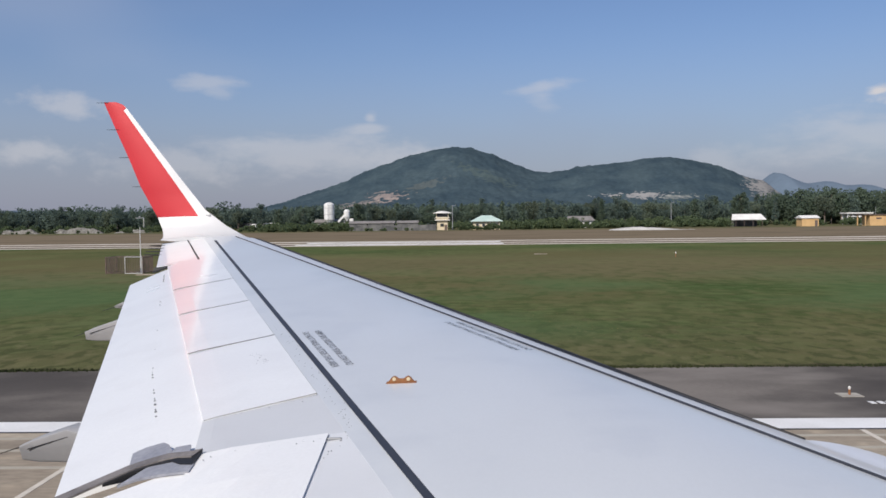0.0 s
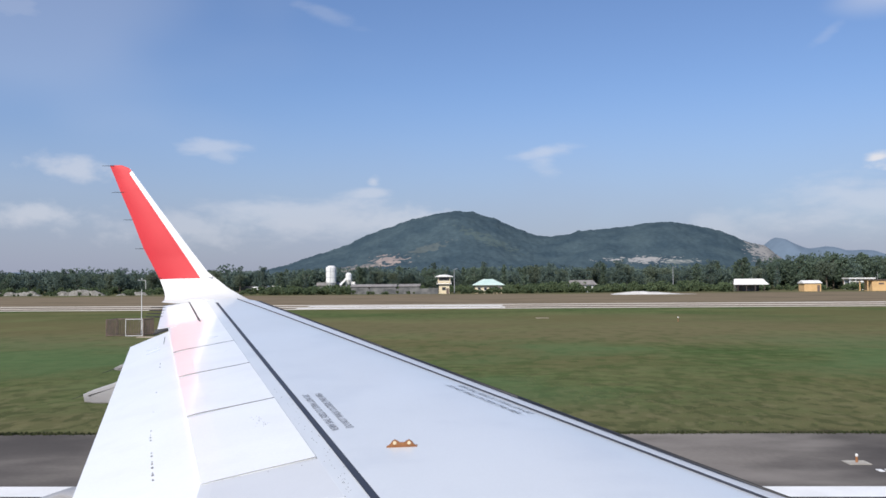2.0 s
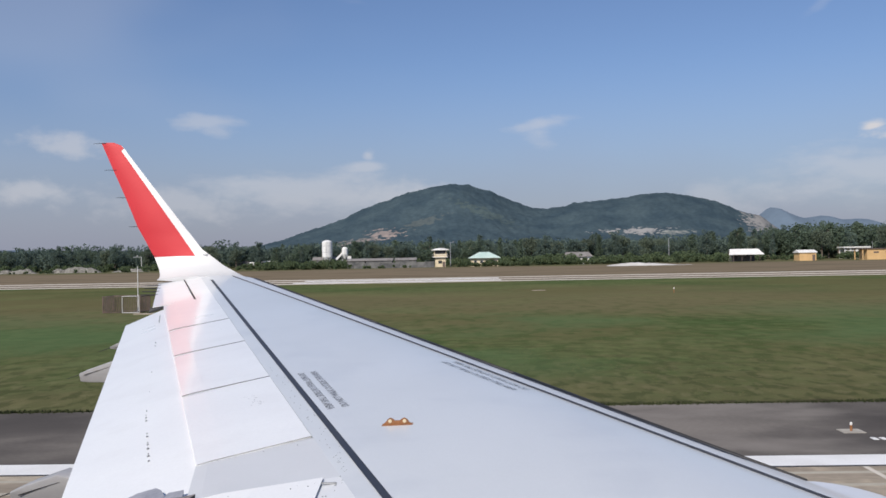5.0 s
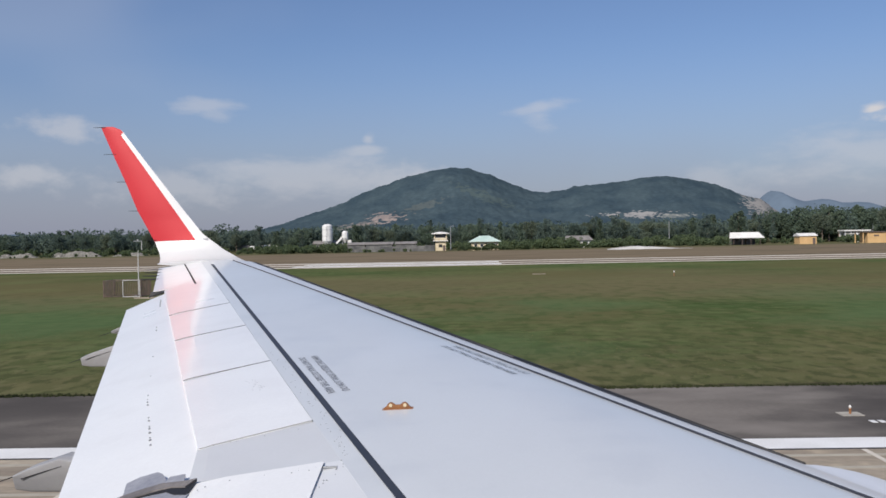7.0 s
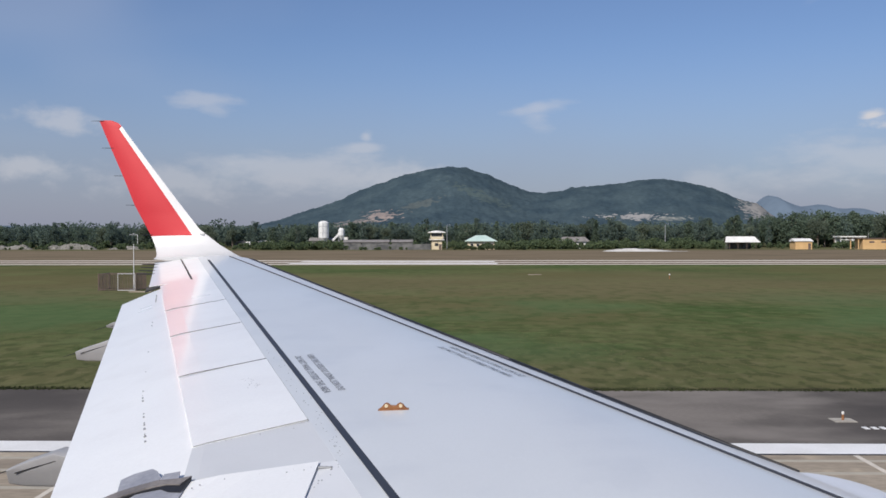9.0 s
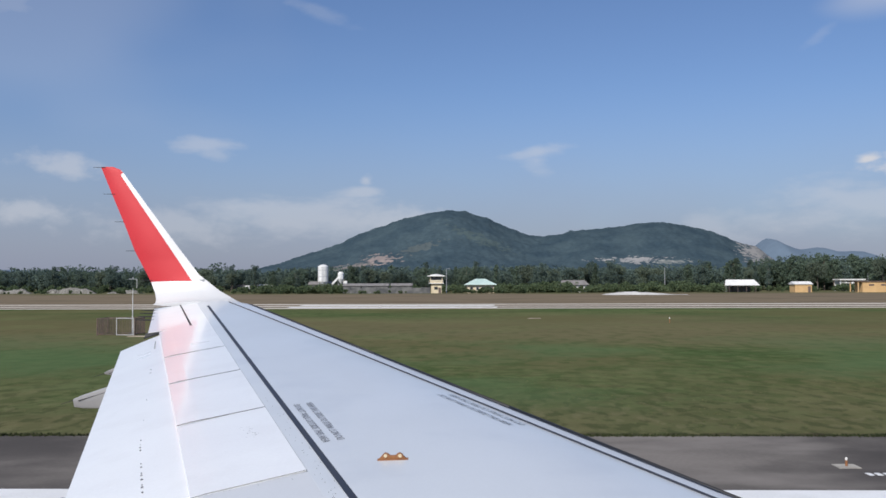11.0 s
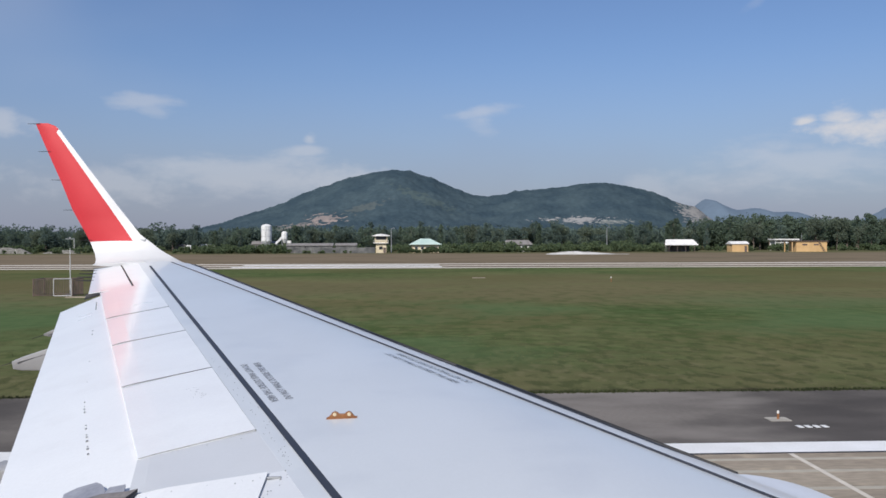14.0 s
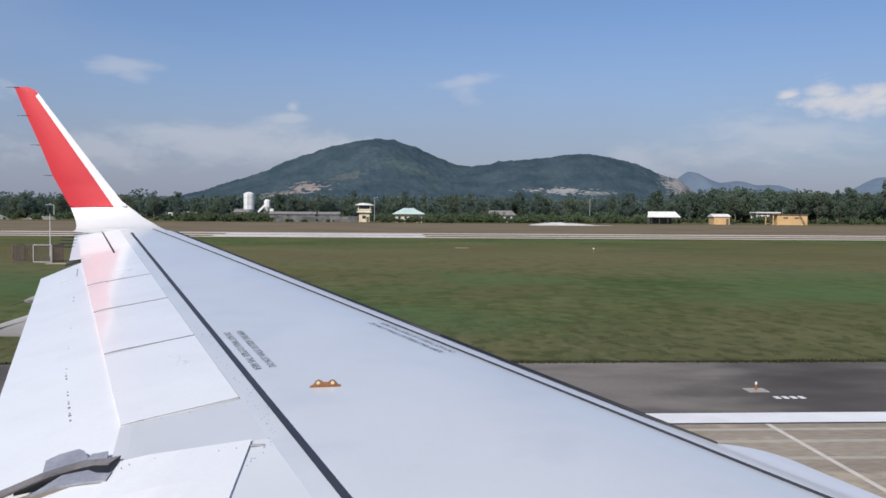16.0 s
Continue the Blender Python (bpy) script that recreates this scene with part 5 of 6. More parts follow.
eave = [(-6.0, -3.2, 2.35), (6.0, -3.2, 2.35), (5.2, 0.6, 4.3), (-4.6, 0.6, 4.3), (-4.6, 3.2, 2.9), (5.2, 3.2, 2.9)]
top, low = [bm.verts.new((x, y, z + 0.08)) for x, y, z in eave], [bm.verts.new(p) for p in eave]
for v in (top, low):
    bm.faces.new((v[0], v[1], v[2], v[3])), bm.faces.new((v[3], v[2], v[5], v[4]))
for a, b in ((0, 1), (1, 2), (2, 5), (5, 4), (4, 3), (3, 0)):
    bm.faces.new((low[a], low[b], top[b], top[a]))
part("roof", bm, WALL_WHITE, shed, "white sheet metal roof")
for x in (-4.4, -1.5, 1.5, 4.6):
    for y, h in ((-2.8, 2.5), (2.8, 2.95)):
        part("post", rod((x, y, -0.1), (x, y, h), 0.09, sides=8), RUST, shed)
part("back_wall", box(-4.4, 4.6, 2.9, 3.02, -0.2, 2.2), WALL_GREY, shed)
gable_house("yellow_hut", pose(FAR + 188.9, 300, -0.03), 5.6, 5.0, 2.8, 0.9, OCHRE, WALL_WHITE, "small square ochre hut with a pale roof", over=0.35, door=True)
store = thing("yellow_building", pose(FAR + 213.0, 300, -0.03), "flat-roofed ochre building with a ladder against its wall", "building")
part("wall", box(-4.6, 6.2, -3, 3, -0.2, 3.55), OCHRE, store)
part("roof", box(-6.4, 6.6, -3.4, 3.4, 3.55, 3.8, 0.04), RUST, store, "thin brown flat roof slab")
for y in (-3.1, 2.9):
    part("porch_post", box(-6.2, -5.9, y, y + 0.25, -0.2, 3.55), OCHRE, store)
part("door", box(-4.66, -4.58, -0.6, 0.6, 0, 2.1), RUST, store, "brown door")
for x in (-1.6, 2.4):
    part("window", box(x - 0.85, x + 0.85, -3.06, -2.98, 2.2, 2.75), RUST, store, "brown shuttered window")
bm = bmesh.new()
for s in (-0.25, 0.25):
    add_rod(bm, (5.2 + s, -3.7, 0), (3.3 + s, -3.1, 3.4), 0.06, sides=5)
for k in range(9):
    add_rod(bm, (4.75 - 0.2 * k, -3.63 + 0.06 * k, 0.35 + 0.36 * k), (5.25 - 0.2 * k, -3.63 + 0.06 * k, 0.35 + 0.36 * k), 0.045, sides=5)
part("ladder", bm, RUST, store, "brown ladder leaning on the wall")
part("antenna", rod((-1.4, 0, 3.8), (-1.4, 0, 6.4), 0.06, 0.03, 6), GALV, store)

kiosk = thing("glazed_kiosk", pose(FAR + 222.0, 338, -0.03), "white flat-roofed kiosk with dark glazed front", "building")
part("roof", box(-5.0, 5.0, -3.2, 3.2, 4.0, 4.5, 0.05), WALL_WHITE, kiosk, "white flat roof slab")
part("back_wall", box(-4.5, 4.5, 2.3, 2.6, -0.2, 4.0), WALL_WHITE, kiosk)
part("low_wall", box(-4.5, 4.5, -2.4, -2.1, -0.2, 0.5), WALL_WHITE, kiosk)
for k in range(5):
    x = -4.5 + 2.2 * k
    part("post", box(x, x + (0.3 if k % 2 else 0.45), -2.5, -2.1, -0.2, 4.0), WALL_WHITE, kiosk)
for k in range(4):
    x = -4.05 + 2.2 * k
    part("pane", box(x + 0.02, x + 1.72, -2.36, -2.3, 0.5, 2.9), GLASS_DARK, kiosk, "dark window pane")
    part("transom", box(x, x + 1.75, -2.42, -2.24, 2.9, 3.15), WALL_WHITE, kiosk)

silo(pose(FAR + -63.0, 421, -0.03), 1.75, 13.8, "tall slim white storage tank among trees")
silo(pose(-54.2, 346, -0.03), 2.05, 10.4, "wide white storage tank among trees")
batching_plant(pose(-47.2, 346, -0.03) @ Matrix.Diagonal((0.56, 0.56, 0.72, 1)))
for x, y, h in ((16.0, 445, 11.0), (18.4, 445, 11.3), (-182.0, 330, 8.0), (68.5, 309, 8.5), (150, 330, 9.0)):
    lamp_post(pose(FAR + x, y, -0.03), h)
for x, y, w, h in ((49.6, 296, 27.0, 2.0),):
    wall = thing("compound_wall", pose(FAR + x, y, -0.03), "long grey concrete compound wall", "wall")
    n = 9
    for k in range(n):
        part("wall_panel", box(-w / 2 + w * k / n + 0.05, -w / 2 + w * (k + 1) / n - 0.05, -0.1, 0.1, -0.2, h * (0.88 + 0.12 * ((k * 7) % 3) / 2)), WALL_GREY, wall)
    for k in range(n + 1):
        part("pillar", box(-w / 2 + w * k / n - 0.16, -w / 2 + w * k / n + 0.16, -0.16, 0.16, -0.2, h + 0.15), WALL_GREY, wall)
for x, y, w in ((44, 303, 9), (53, 305, 7), (36, 304, 6)):
    gable_house("shed", pose(FAR + x, y, -0.03), w, 5, 2.6, 0.8, WALL_GREY, ROOF_GREY, "low grey shed behind the compound wall", over=0.3)


def rubble_bank(x0, x1, y, h, seed):
    """A long low heap of broken concrete and pale scrub with a lumpy top."""
    rows = []
    n = int((x1 - x0) / 0.6)
    for i in range(n + 1):
        x = x0 + (x1 - x0) * i / n
        e = min(1, i / 6, (n - i) / 6)
        top = h * e * max(0.12, 0.62 + 0.55 * noise.fractal(Vector((x / 5.0, seed, 0)), 1.0, 2.2, 4))
        row = []
        for k in range(9):
            u = k / 8 * 2 - 1
            z = top * (1 - abs(u) ** 2.4) + 0.25 * e * noise.noise(Vector((x / 0.9, k * 0.8, seed)))
            row.append((x, y + u * 1.6 + 0.3 * noise.noise(Vector((x / 1.3, k, seed))), max(-0.25, z - 0.08)))
        rows.append(row)
    return tagged(part("rubble_bank", grid_mesh(rows), RUBBLE), "low bank of pale grey rubble below the trees", "rubble", "rubble banks below the trees")


for x0, x1, y, h, sd in ((-149, -129, 309, 2.3, 1.3), (-126, -112, 310, 1.7, 4.1), (-178, -153, 311, 2.4, 7.7), (-108, -96, 309, 1.5, 2.9), (-93, -85, 312, 1.3, 5.5)):
    rubble_bank(x0, x1, y, h, sd)
for x, y, c, lab in ((-46, 352, WHITE_METAL, "white box truck parked by the trees"), (-38, 353, WHITE_METAL, "white box truck parked by the trees"), (-14, 350, WALL_GREY, "grey box truck parked by the trees"), (-5, 352, WHITE_METAL, "white box truck parked by the trees"), (20, 350, WHITE_METAL, "white box truck parked by the trees"), (27, 351, WALL_GREY, "grey box truck parked by the trees")):
    truck(pose(FAR + x, y, -0.03, 0, 0, 4 * math.sin(x)), c, lab)

for k in range(-4, 8):
    edge_light(pose(9.1 + 60 * k, 21.0, 0.0))

rows = []
for k in range(31):
    u = k / 30
    h = 1.25 * math.sin(math.pi * min(1.0, u * 1.15)) ** 0.8 * (1 - 0.75 * u) if u < 0.86 else 0.05
    h *= 1 + 0.25 * noise.noise(Vector((k * 0.4, 3.0, 0)))
    rows.append([(42.5 + 25 * u, 258 + 4.5 * v, h * max(0.0, 1 - (v - 1) ** 2) - 0.06) for v in (0, 0.25, 0.5, 0.75, 1, 1.4, 2)])
tagged(part("sand_heap", grid_mesh(rows), STRIPE_OLD, smooth=True), "long low heap of pale sand beyond the runway", "sand heap")

# the taxiway crossing behind the aircraft, with its signs
# (built about the crossing, then moved along with the rest)
apron = tagged(part("taxiway_apron", box(-345, -266, 18.62, 75.0, -0.6, 0.0), APRON), "pale concrete taxiway crossing", "taxiway", kind="structure")
cross = tagged(part("taxiway_asphalt", box(-335, -262, 75.0, 143.0, -0.6, -0.004), TARMAC), "dark rubber-stained asphalt crossing", "taxiway", kind="structure")
pad = tagged(part("taxiway_shoulder", prism([(-266, 25), (-240, 25), (-249, 38), (-257, 60), (-262, 74.9), (-266, 74.9)], -0.6, -0.004), TARMAC), "grey asphalt shoulder with yellow bars", "asphalt", kind="structure")
for y in (34, 44, 56, 67):
    part("yellow_bar", box(-265, -253 - (y - 34) * 0.2, y, y + 0.9, -0.02, 0.004), YELLOW, pad, "yellow painted bar")
rows, edge = [], []
for k in range(25):
    a = k / 24
    x, y = -289 + 4.6 * math.sin(a * 2.2), 18.8 + 52 * a
    d = 0.32
    rows.append([(x - d, y, 0.006), (x + d, y, 0.006)])
    edge.append([(x - d * 1.8, y, 0.003), (x + d * 1.8, y, 0.003)])
part("centre_line", grid_mesh(rows), YELLOW, apron, "curved yellow taxi line")
part("centre_line_border", grid_mesh(edge), SEAL_DARK, apron, "black border of the taxi line")
for k in range(9):
    part("slab_joint", box(-345 + 9.5 * k, -344.88 + 9.5 * k, 18.7, 74.9, -0.01, 0.003), WALL_GREY, apron)
for k in range(6):
    part("slab_joint", box(-345, -266, 24 + 9.5 * k, 24.12 + 9.5 * k, -0.01, 0.0035), WALL_GREY, apron)
part("threshold_block", box(-282, -259, 147, 172, -0.01, 0.02), STRIPE_OLD, far_runway, "broad white threshold block")
sign_board(pose(ALONG + -248.7, 47.1, -0.03), 3.0, 0.85, "direction_sign", SIGN_YELLOW, "yellow taxiway sign with a black corner panel", [(0.7, 1.45, 0.05, 0.8, SIGN_BLACK)] + [(-1.4, 0.6, 0.15 + 0.2 * k, 0.24 + 0.2 * k, SIGN_BLACK) for k in range(3)], ("C1", 0.55, 1.08, SIGN_YELLOW))
sign_board(pose(ALONG + -250.3, 67.6, -0.03), 3.3, 0.6, "white_board", WHITE_METAL, "blank white board on the grass", [])
sign_board(pose(ALONG + -250.9, 90.5, -0.03), 1.9, 0.7, "runway_sign", SIGN_RED, "red runway sign with white letters", [(0.35, 0.85, 0.1, 0.6, SIGN_BLACK)], ("35L", 0.5, -0.35, STRIPE))
sign_board(pose(ALONG + -328.0, 70.5, -0.03), 3.0, 0.7, "white_board", WHITE_METAL, "blank white board on the grass", [])
truck(pose(ALONG + -304.6, 281.5, -0.03), WHITE_METAL, "white pickup standing beyond the far runway")

for ob in (apron, cross, pad):
    ob.location.x = ALONG

stake = thing("grass_marker", pose(21.6, 91.0, -0.03) @ Matrix.Scale(0.72, 4), "small orange and white marker stake in the grass", "marker")
part("stake", rod((0, 0, -0.1), (0, 0, 0.55), 0.06, 0.05, 8), ORANGE, stake)
part("cap", lathe([(0.05, 0.55), (0.09, 0.58), (0.08, 0.72), (0.03, 0.76)], 12), WALL_WHITE, stake, "white cap")
tagged(part("concrete_slab", box(7.8, 9.3, 101.0, 101.5, -0.1, 0.03, 0.01), CONCRETE), "pale concrete slab lying in the grass", "slab")

post = thing("marker_post", pose(-170.0, 78.0, -0.03), "orange-brown marker post with a dark head in the grass", "marker post")
part("pole", rod((0, 0, -0.1), (0, 0, 2.0), 0.075, 0.06, 8), ORANGE, post)
for x in (-0.14, 0.14):
    part("fork", rod((0, 0, 1.95), (x, 0, 3.0), 0.045, 0.035, 6), RUST, post)
part("head", box(0.0, 0.34, -0.1, 0.1, 3.0, 3.12, 0.03), MAST_WHITE, post, "small white lamp")
gable_house("shed", pose(-56, 352, -0.03), 9, 5, 2.9, 1.2, WALL_GREY, ROOF_GREY, "low grey shed among the trees", over=0.3, windows=3)
gable_house("shed", pose(-125, 400, -0.03), 8, 5, 4.2, 1.2, WALL_WHITE, ROOF_GREEN, "white shed with pale green roof among the trees", over=0.3, windows=2)


def approach_light(m):
    """A low lamp box on thin legs, pale yellow above and dark at the front."""
    ob = thing("approach_light", m, "low approach light box with pale yellow top on thin legs", "airfield light", "approach lights in a row")
    part("lamp_box", box(-0.40, 0.40, -0.35, 0.35, 0.50, 0.74, 0.03), SIGN_BLACK, ob, "dark lamp box")
    part("lid", box(-0.42, 0.42, -0.37, 0.37, 0.74, 0.80, 0.02), PALE_YELLOW, ob, "pale yellow lid")
    part("lens", box(-0.30, 0.30, -0.37, -0.352, 0.55, 0.70), GLASS_DARK, ob)
    for x in (-0.28, 0.0, 0.28):
        part("leg", rod((x, 0, -0.1), (x, 0, 0.52), 0.035, sides=6), MAST_WHITE, ob)
    part("footing", box(-0.5, 0.5, -0.4, 0.4, -0.1, 0.03, 0.01), WALL_GREY, ob)
    return ob


for y in (37.5, 46.5, 56.0, 65.5):
    approach_light(pose(-170.9, y, -0.03))

# ---- trees ----
def leaf_cloud(centres, count, size, seed, droop=0.0):
    """Many small leaf tufts spread over the surface and inside of overlapping lobes: corner points, four to a tuft."""
    rng = np.random.default_rng(seed)
    c = np.array(centres)
    w = c[:, 3] ** 2
    c = c[rng.choice(len(c), count, p=w / w.sum())]

    def unit(v):
        return v / np.linalg.norm(v, axis=1, keepdims=True)

    d = unit(rng.normal(size=(count, 3)))
    rad = c[:, 3:4] * (0.55 + 0.5 * rng.random((count, 1)) ** 0.6)
    p = c[:, :3] + d * rad * np.concatenate([np.ones((count, 2)), c[:, 4:5]], 1)
    u = unit(rng.normal(size=(count, 3)))
    v = unit(np.cross(u, rng.normal(size=(count, 3))))
    s = size * (0.6 + 0.8 * rng.random((count, 1)))
    q = u * s
    q[:, 2:3] -= droop * s
    return np.stack([p - q, p + v * s * 0.55, p + q, p - v * s * 0.45], 1).reshape(-1, 3)


def mesh_from(name, verts, corners, material):
    """A mesh of loose facets with the given number of corners each."""
    me = bpy.data.meshes.new(name)
    n = len(verts) // corners
    me.vertices.add(len(verts)), me.loops.add(len(verts)), me.polygons.add(n)
    me.vertices.foreach_set("co", np.asarray(verts, dtype=np.float32).ravel())
    me.loops.foreach_set("vertex_index", np.arange(len(verts), dtype=np.int32))
    me.polygons.foreach_set("loop_start", np.arange(0, len(verts), corners, dtype=np.int32))
    me.update(calc_edges=True)
    me.materials.append(material)
    return me


def tree_kind(seed, tall, spread, style, material):
    """Trunk and crown meshes for one kind of tree."""
    rng = random.Random(seed)
    bm = bmesh.new()
    lean = (rng.uniform(-0.3, 0.3), rng.uniform(-0.3, 0.3))
    add_rod(bm, (0, 0, -0.3), (lean[0] * 0.5, lean[1] * 0.5, tall * 0.45), 0.035 * tall * 0.6, 0.02 * tall * 0.6, 8)
    add_rod(bm, (lean[0] * 0.5, lean[1] * 0.5, tall * 0.44), (lean[0], lean[1], tall * 0.86), 0.02 * tall * 0.6, 0.05, 6)
    lobes = []
    n = {"round": 9, "tall": 11, "spire": 9, "broad": 12}[style]
    for k in range(n):
        f = k / (n - 1)
        a = k * 2.4 + rng.uniform(-0.4, 0.4)
        if style == "spire":
            z, off, r = tall * (0.22 + 0.72 * f), spread * 0.35 * (1 - f), spread * (0.62 - 0.42 * f)
        elif style == "tall":
            z, off, r = tall * (0.30 + 0.62 * f), spread * (0.55 - 0.3 * f), spread * (0.5 - 0.18 * f) * rng.uniform(0.8, 1.15)
        elif style == "broad":
            z, off, r = tall * (0.42 + 0.45 * rng.random()), spread * rng.uniform(0.3, 0.95), spread * rng.uniform(0.36, 0.52)
        else:
            z, off, r = tall * (0.35 + 0.48 * rng.random()), spread * rng.uniform(0.2, 0.7), spread * rng.uniform(0.42, 0.58)
        x, y = lean[0] * f + off * math.cos(a), lean[1] * f + off * math.sin(a)
        lobes.append((x, y, z, r, 0.85 if style != "spire" else 1.15))
        add_rod(bm, (lean[0] * f * 0.6, lean[1] * f * 0.6, max(tall * 0.2, z - 0.35 * tall * 0.5)), (x, y, z), 0.06, 0.02, 5)
    for _ in range(5):
        a = rng.uniform(0, math.tau)
        lobes.append((lean[0] + 0.5 * spread * math.cos(a) * rng.random(), 0.5 * spread * math.sin(a) * rng.random(), tall * rng.uniform(0.8, 0.97), spread * rng.uniform(0.14, 0.24), 1.2))
    trunk = bpy.data.meshes.new("trunk")
    bm.to_mesh(trunk)
    bm.free()
    trunk.materials.append(BARK)
    v = leaf_cloud(lobes, {"round": 2900, "tall": 2700, "spire": 2300, "broad": 3200}[style], 0.29 if style != "spire" else 0.25, seed, 0.25 if style == "spire" else 0.0)
    return trunk, mesh_from("crown", v, 4, material)


KINDS = [
    (tree_kind(1, 11.5, 4.2, "round", LEAF_DARK), "dark green broadleaf tree with dense rounded crown"),
    (tree_kind(2, 12.5, 3.6, "tall", LEAF_MID), "tall narrow green tree with ragged crown"),
    (tree_kind(3, 13.0, 2.8, "spire", LEAF_DARK), "dark feathery casuarina tree with pointed top"),
    (tree_kind(4, 10.0, 5.0, "broad", LEAF_MID), "wide spreading green tree with layered crown"),
    (tree_kind(5, 11.0, 3.8, "round", LEAF_OLIVE), "olive green broadleaf tree with uneven crown"),
    (tree_kind(6, 13.5, 3.4, "tall", LEAF_OLIVE), "tall olive green acacia with open crown"),
    (tree_kind(7, 12.0, 2.5, "spire", LEAF_MID), "slim green casuarina tree with pointed top"),
    (tree_kind(8, 9.0, 4.4, "broad", LEAF_DARK), "low spreading dark green tree"),
]


def tree(x, y, s, turn, kind):
    (trunk, crown), label = KINDS[kind]
    ob = thing("tree", pose(x, y, -0.03, 0, 0, turn) @ Matrix.Diagonal((s, s, s * random.uniform(0.92, 1.08), 1)), label, "tree", "trees beyond the far runway")
    for n, me in (("trunk", trunk), ("crown", crown)):
        o = new(n, me)
        o.parent = ob
    return ob


rng = random.Random(11)
placed = 0
x = -232.0
while x < 420 and placed < 290:
    for row in range(2):
        if placed >= 290:
            break
        px, py = x + rng.uniform(-1.6, 1.6), (352 if x < 158 else 338) + 26 * row + rng.uniform(-9, 9)
        if x > 228:
            py += 10
        clear = any(abs(px / py - a) < b for a, b in ((-0.154, 0.017), (-0.136, 0.012), (-0.325, 0.011)))
        s = rng.uniform(0.66, 1.02) * (1.0 + 0.24 * max(0, min(1, (x - 90) / 60)))
        if clear and row == 0:
            continue
        if clear:
            s *= 0.5
        kind = rng.choice((0, 1, 2, 3, 4, 6, 7, 0, 4) if x < 130 else (1, 4, 0, 3, 6, 1, 0, 5, 3))
        if x < 20:
            s *= 0.92
        tree(px, py, s, rng.uniform(0, 360), kind)
        placed += 1
    x += rng.uniform(3.4, 4.8)


def thicket(name, x0, x1, y0, y1, count, low, high, tuft, material, label, seed, dense=1.0):
    """A belt of joined bushes or far trees that nobody could count."""
    g = np.random.default_rng(seed)
    made = []
    for k in range(count):
        cx, cy = g.uniform(x0, x1), g.uniform(y0, y1)
        h = g.uniform(low, high)
        r = h * g.uniform(0.32, 0.55)
        lobes = [(cx + g.normal() * r * 0.5, cy + g.normal() * r * 0.5, h * g.uniform(0.25, 0.75), r * g.uniform(0.5, 0.8), 0.9) for _ in range(5)]
        made.append(leaf_cloud(lobes, int((120 + 60 * h) * dense), tuft, int(seed * 1000 + k), 0.0))
    ob = new(name, mesh_from(name, np.concatenate(made), 4, material))
    return tagged(ob, label, "bushes" if high < 6 else "woods", kind="stuff")


thicket("shrub_belt", -190, -70, 302, 308, 60, 0.6, 1.9, 0.22, SHRUB, "low scrub before the rubble banks", 41)
thicket("shrub_belt", -240, 260, 318, 345, 520, 0.9, 3.2, 0.34, SHRUB, "belt of green shrubs below the trees", 21)
thicket("shrub_belt", -70, -38, 290, 312, 90, 1.0, 3.4, 0.32, SHRUB, "green shrubs beside the compound wall", 22)
thicket("shrub_belt", 14, 92, 303, 330, 160, 1.0, 4.2, 0.34, SHRUB, "green banana-like shrubs round the bungalows", 23)
thicket("far_woods", -420, 560, 400, 520, 300, 8.0, 13.0, 0.72, LEAF_DARK, "dark green woods behind the first trees", 24, 0.45)
thicket("far_woods", 225, 560, 330, 400, 150, 8.0, 14.5, 0.60, LEAF_MID, "green woods along the airfield edge", 25, 0.5)
thicket("far_woods", -470, -225, 340, 400, 130, 6.0, 11.5, 0.60, LEAF_DARK, "dark green woods along the airfield edge", 26, 0.5)
thicket("far_woods", 130, 560, 356, 400, 560, 11.0, 15.0, 0.60, LEAF_MID, "green woods along the airfield edge", 28, 0.5)
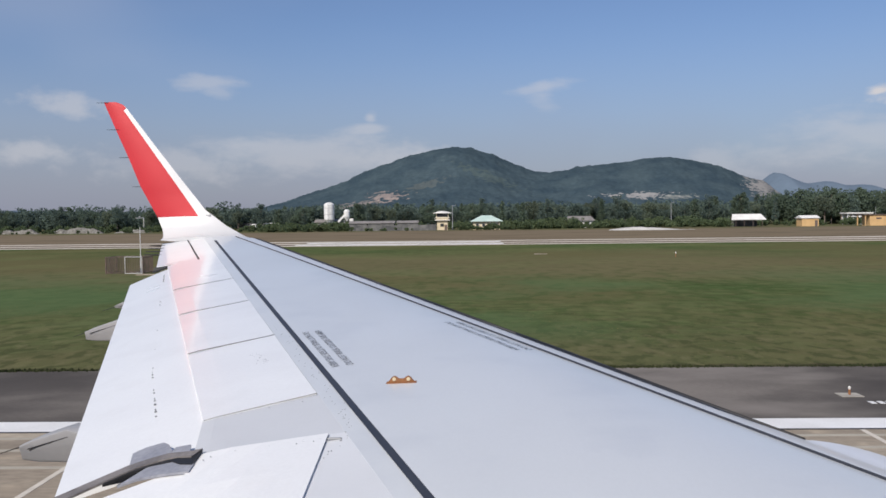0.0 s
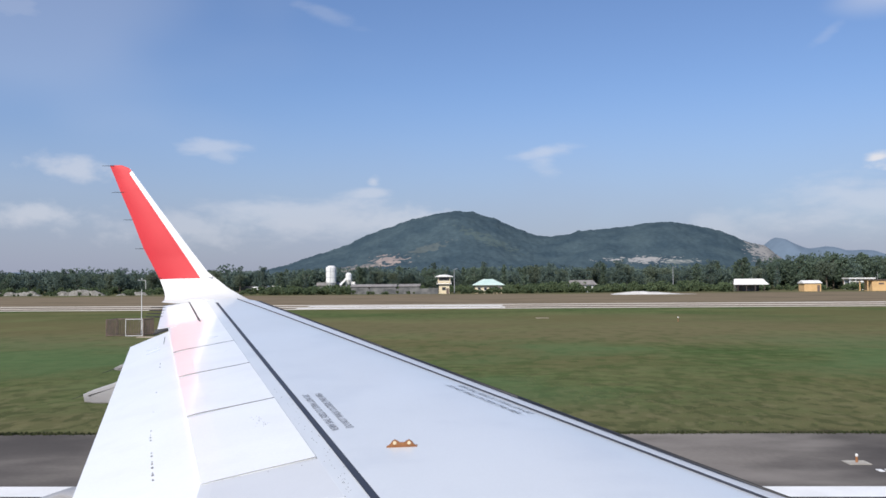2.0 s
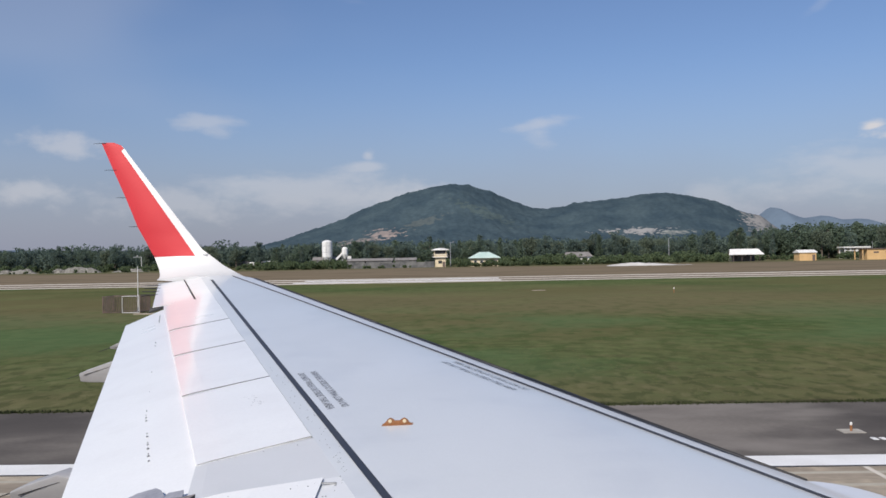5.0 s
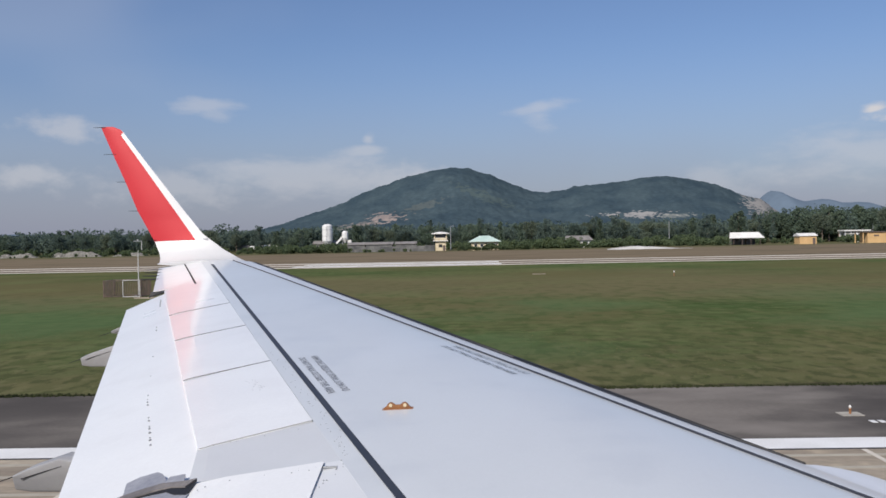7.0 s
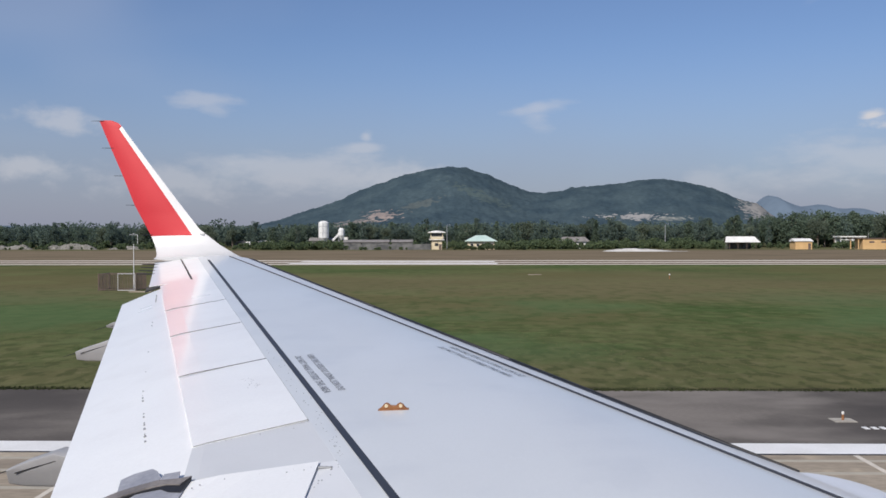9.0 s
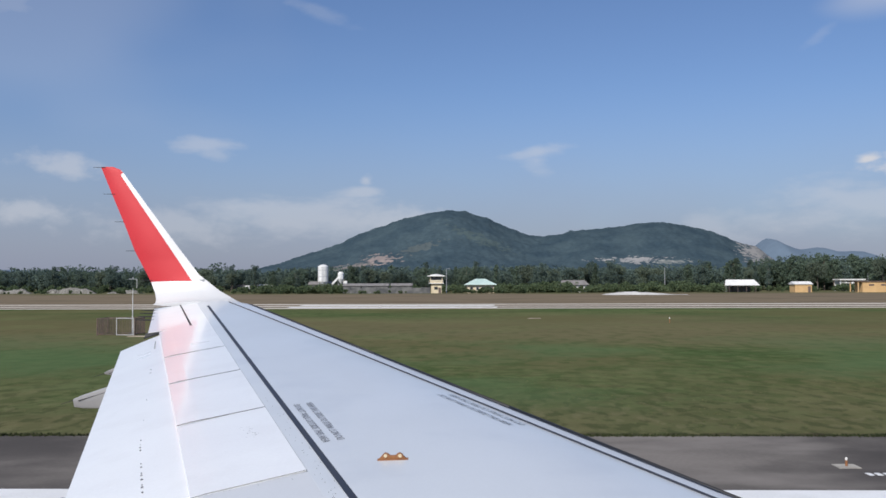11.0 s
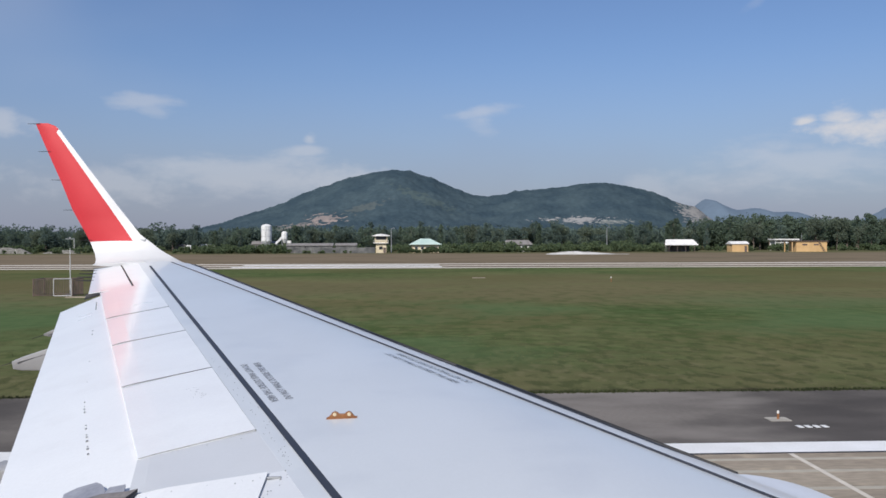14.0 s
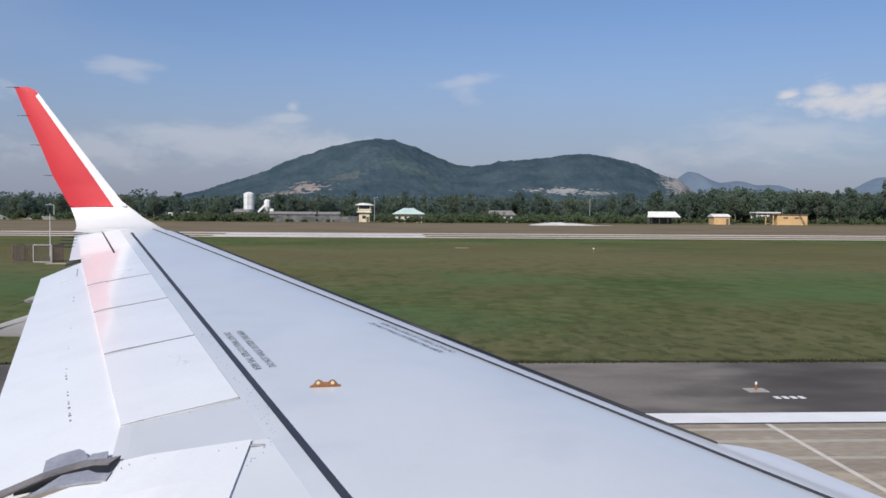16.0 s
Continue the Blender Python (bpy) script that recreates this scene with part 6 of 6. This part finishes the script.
thicket("far_woods", -240, 130, 366, 400, 330, 7.5, 11.0, 0.60, LEAF_DARK, "dark green woods along the airfield edge", 29, 0.5)
thicket("shrub_belt", -2, 22, 293, 297, 46, 0.8, 2.6, 0.25, SHRUB, "green shrubs in front of the bungalow", 30)
thicket("distant_woods", -1400, 1500, 900, 1900, 330, 10, 18, 2.4, LEAF_DARK, "distant dark woods below the hills", 27, 0.3)


thicket("shrub_belt", 30, 56, 305, 311, 50, 0.8, 2.7, 0.25, SHRUB, "green shrubs in front of the low bungalow", 36)
thicket("shrub_belt", -38, -12, 292, 295, 14, 0.5, 1.5, 0.22, SHRUB, "low green weeds along the compound wall", 37)


# ---- grass tufts on the near field ----
def grass_tufts(count, y0, y1, x0, x1, seed, tall, material=None, power=1.5):
    g = np.random.default_rng(seed)
    y = y0 + (y1 - y0) * g.random(count) ** power
    x = g.uniform(x0, x1, count) * (0.5 + 0.5 * y / y1)
    clump = np.sin(x * 0.7 + 2.1 * np.sin(y * 0.9)) * np.sin(y * 1.3 + 1.7 * np.sin(x * 0.31)) * 0.5
    h = tall * (0.5 + 0.8 * g.random(count)) * (1 + 0.8 * clump)
    out = []
    for _ in range(3):
        a, w = g.uniform(0, math.tau, count), h * g.uniform(0.3, 0.7, count)
        dx, dy = np.cos(a) * w, np.sin(a) * w
        z0 = np.full(count, -0.035)
        out.append(np.stack([np.stack([x - dx, y - dy, z0], 1), np.stack([x + dx, y + dy, z0], 1), np.stack([x + dx * g.uniform(-1.5, 1.5, count), y + dy * 0.3, h - 0.03], 1)], 1).reshape(-1, 3))
    ob = new("grass_tufts", mesh_from("grass_tufts", np.concatenate(out), 3, material or BLADES))
    return tagged(ob, "tufts of short green and dry grass", "grass", kind="stuff")


grass_tufts(45000, 25.05, 62.0, -62, 70, 31, 0.020)
grass_tufts(9000, 25.2, 45.0, -62, 70, 33, 0.022, DRY_BLADES, 1.2)
grass_tufts(12000, 24.86, 25.3, -62, 76, 32, 0.065, WEEDS, 1.0)
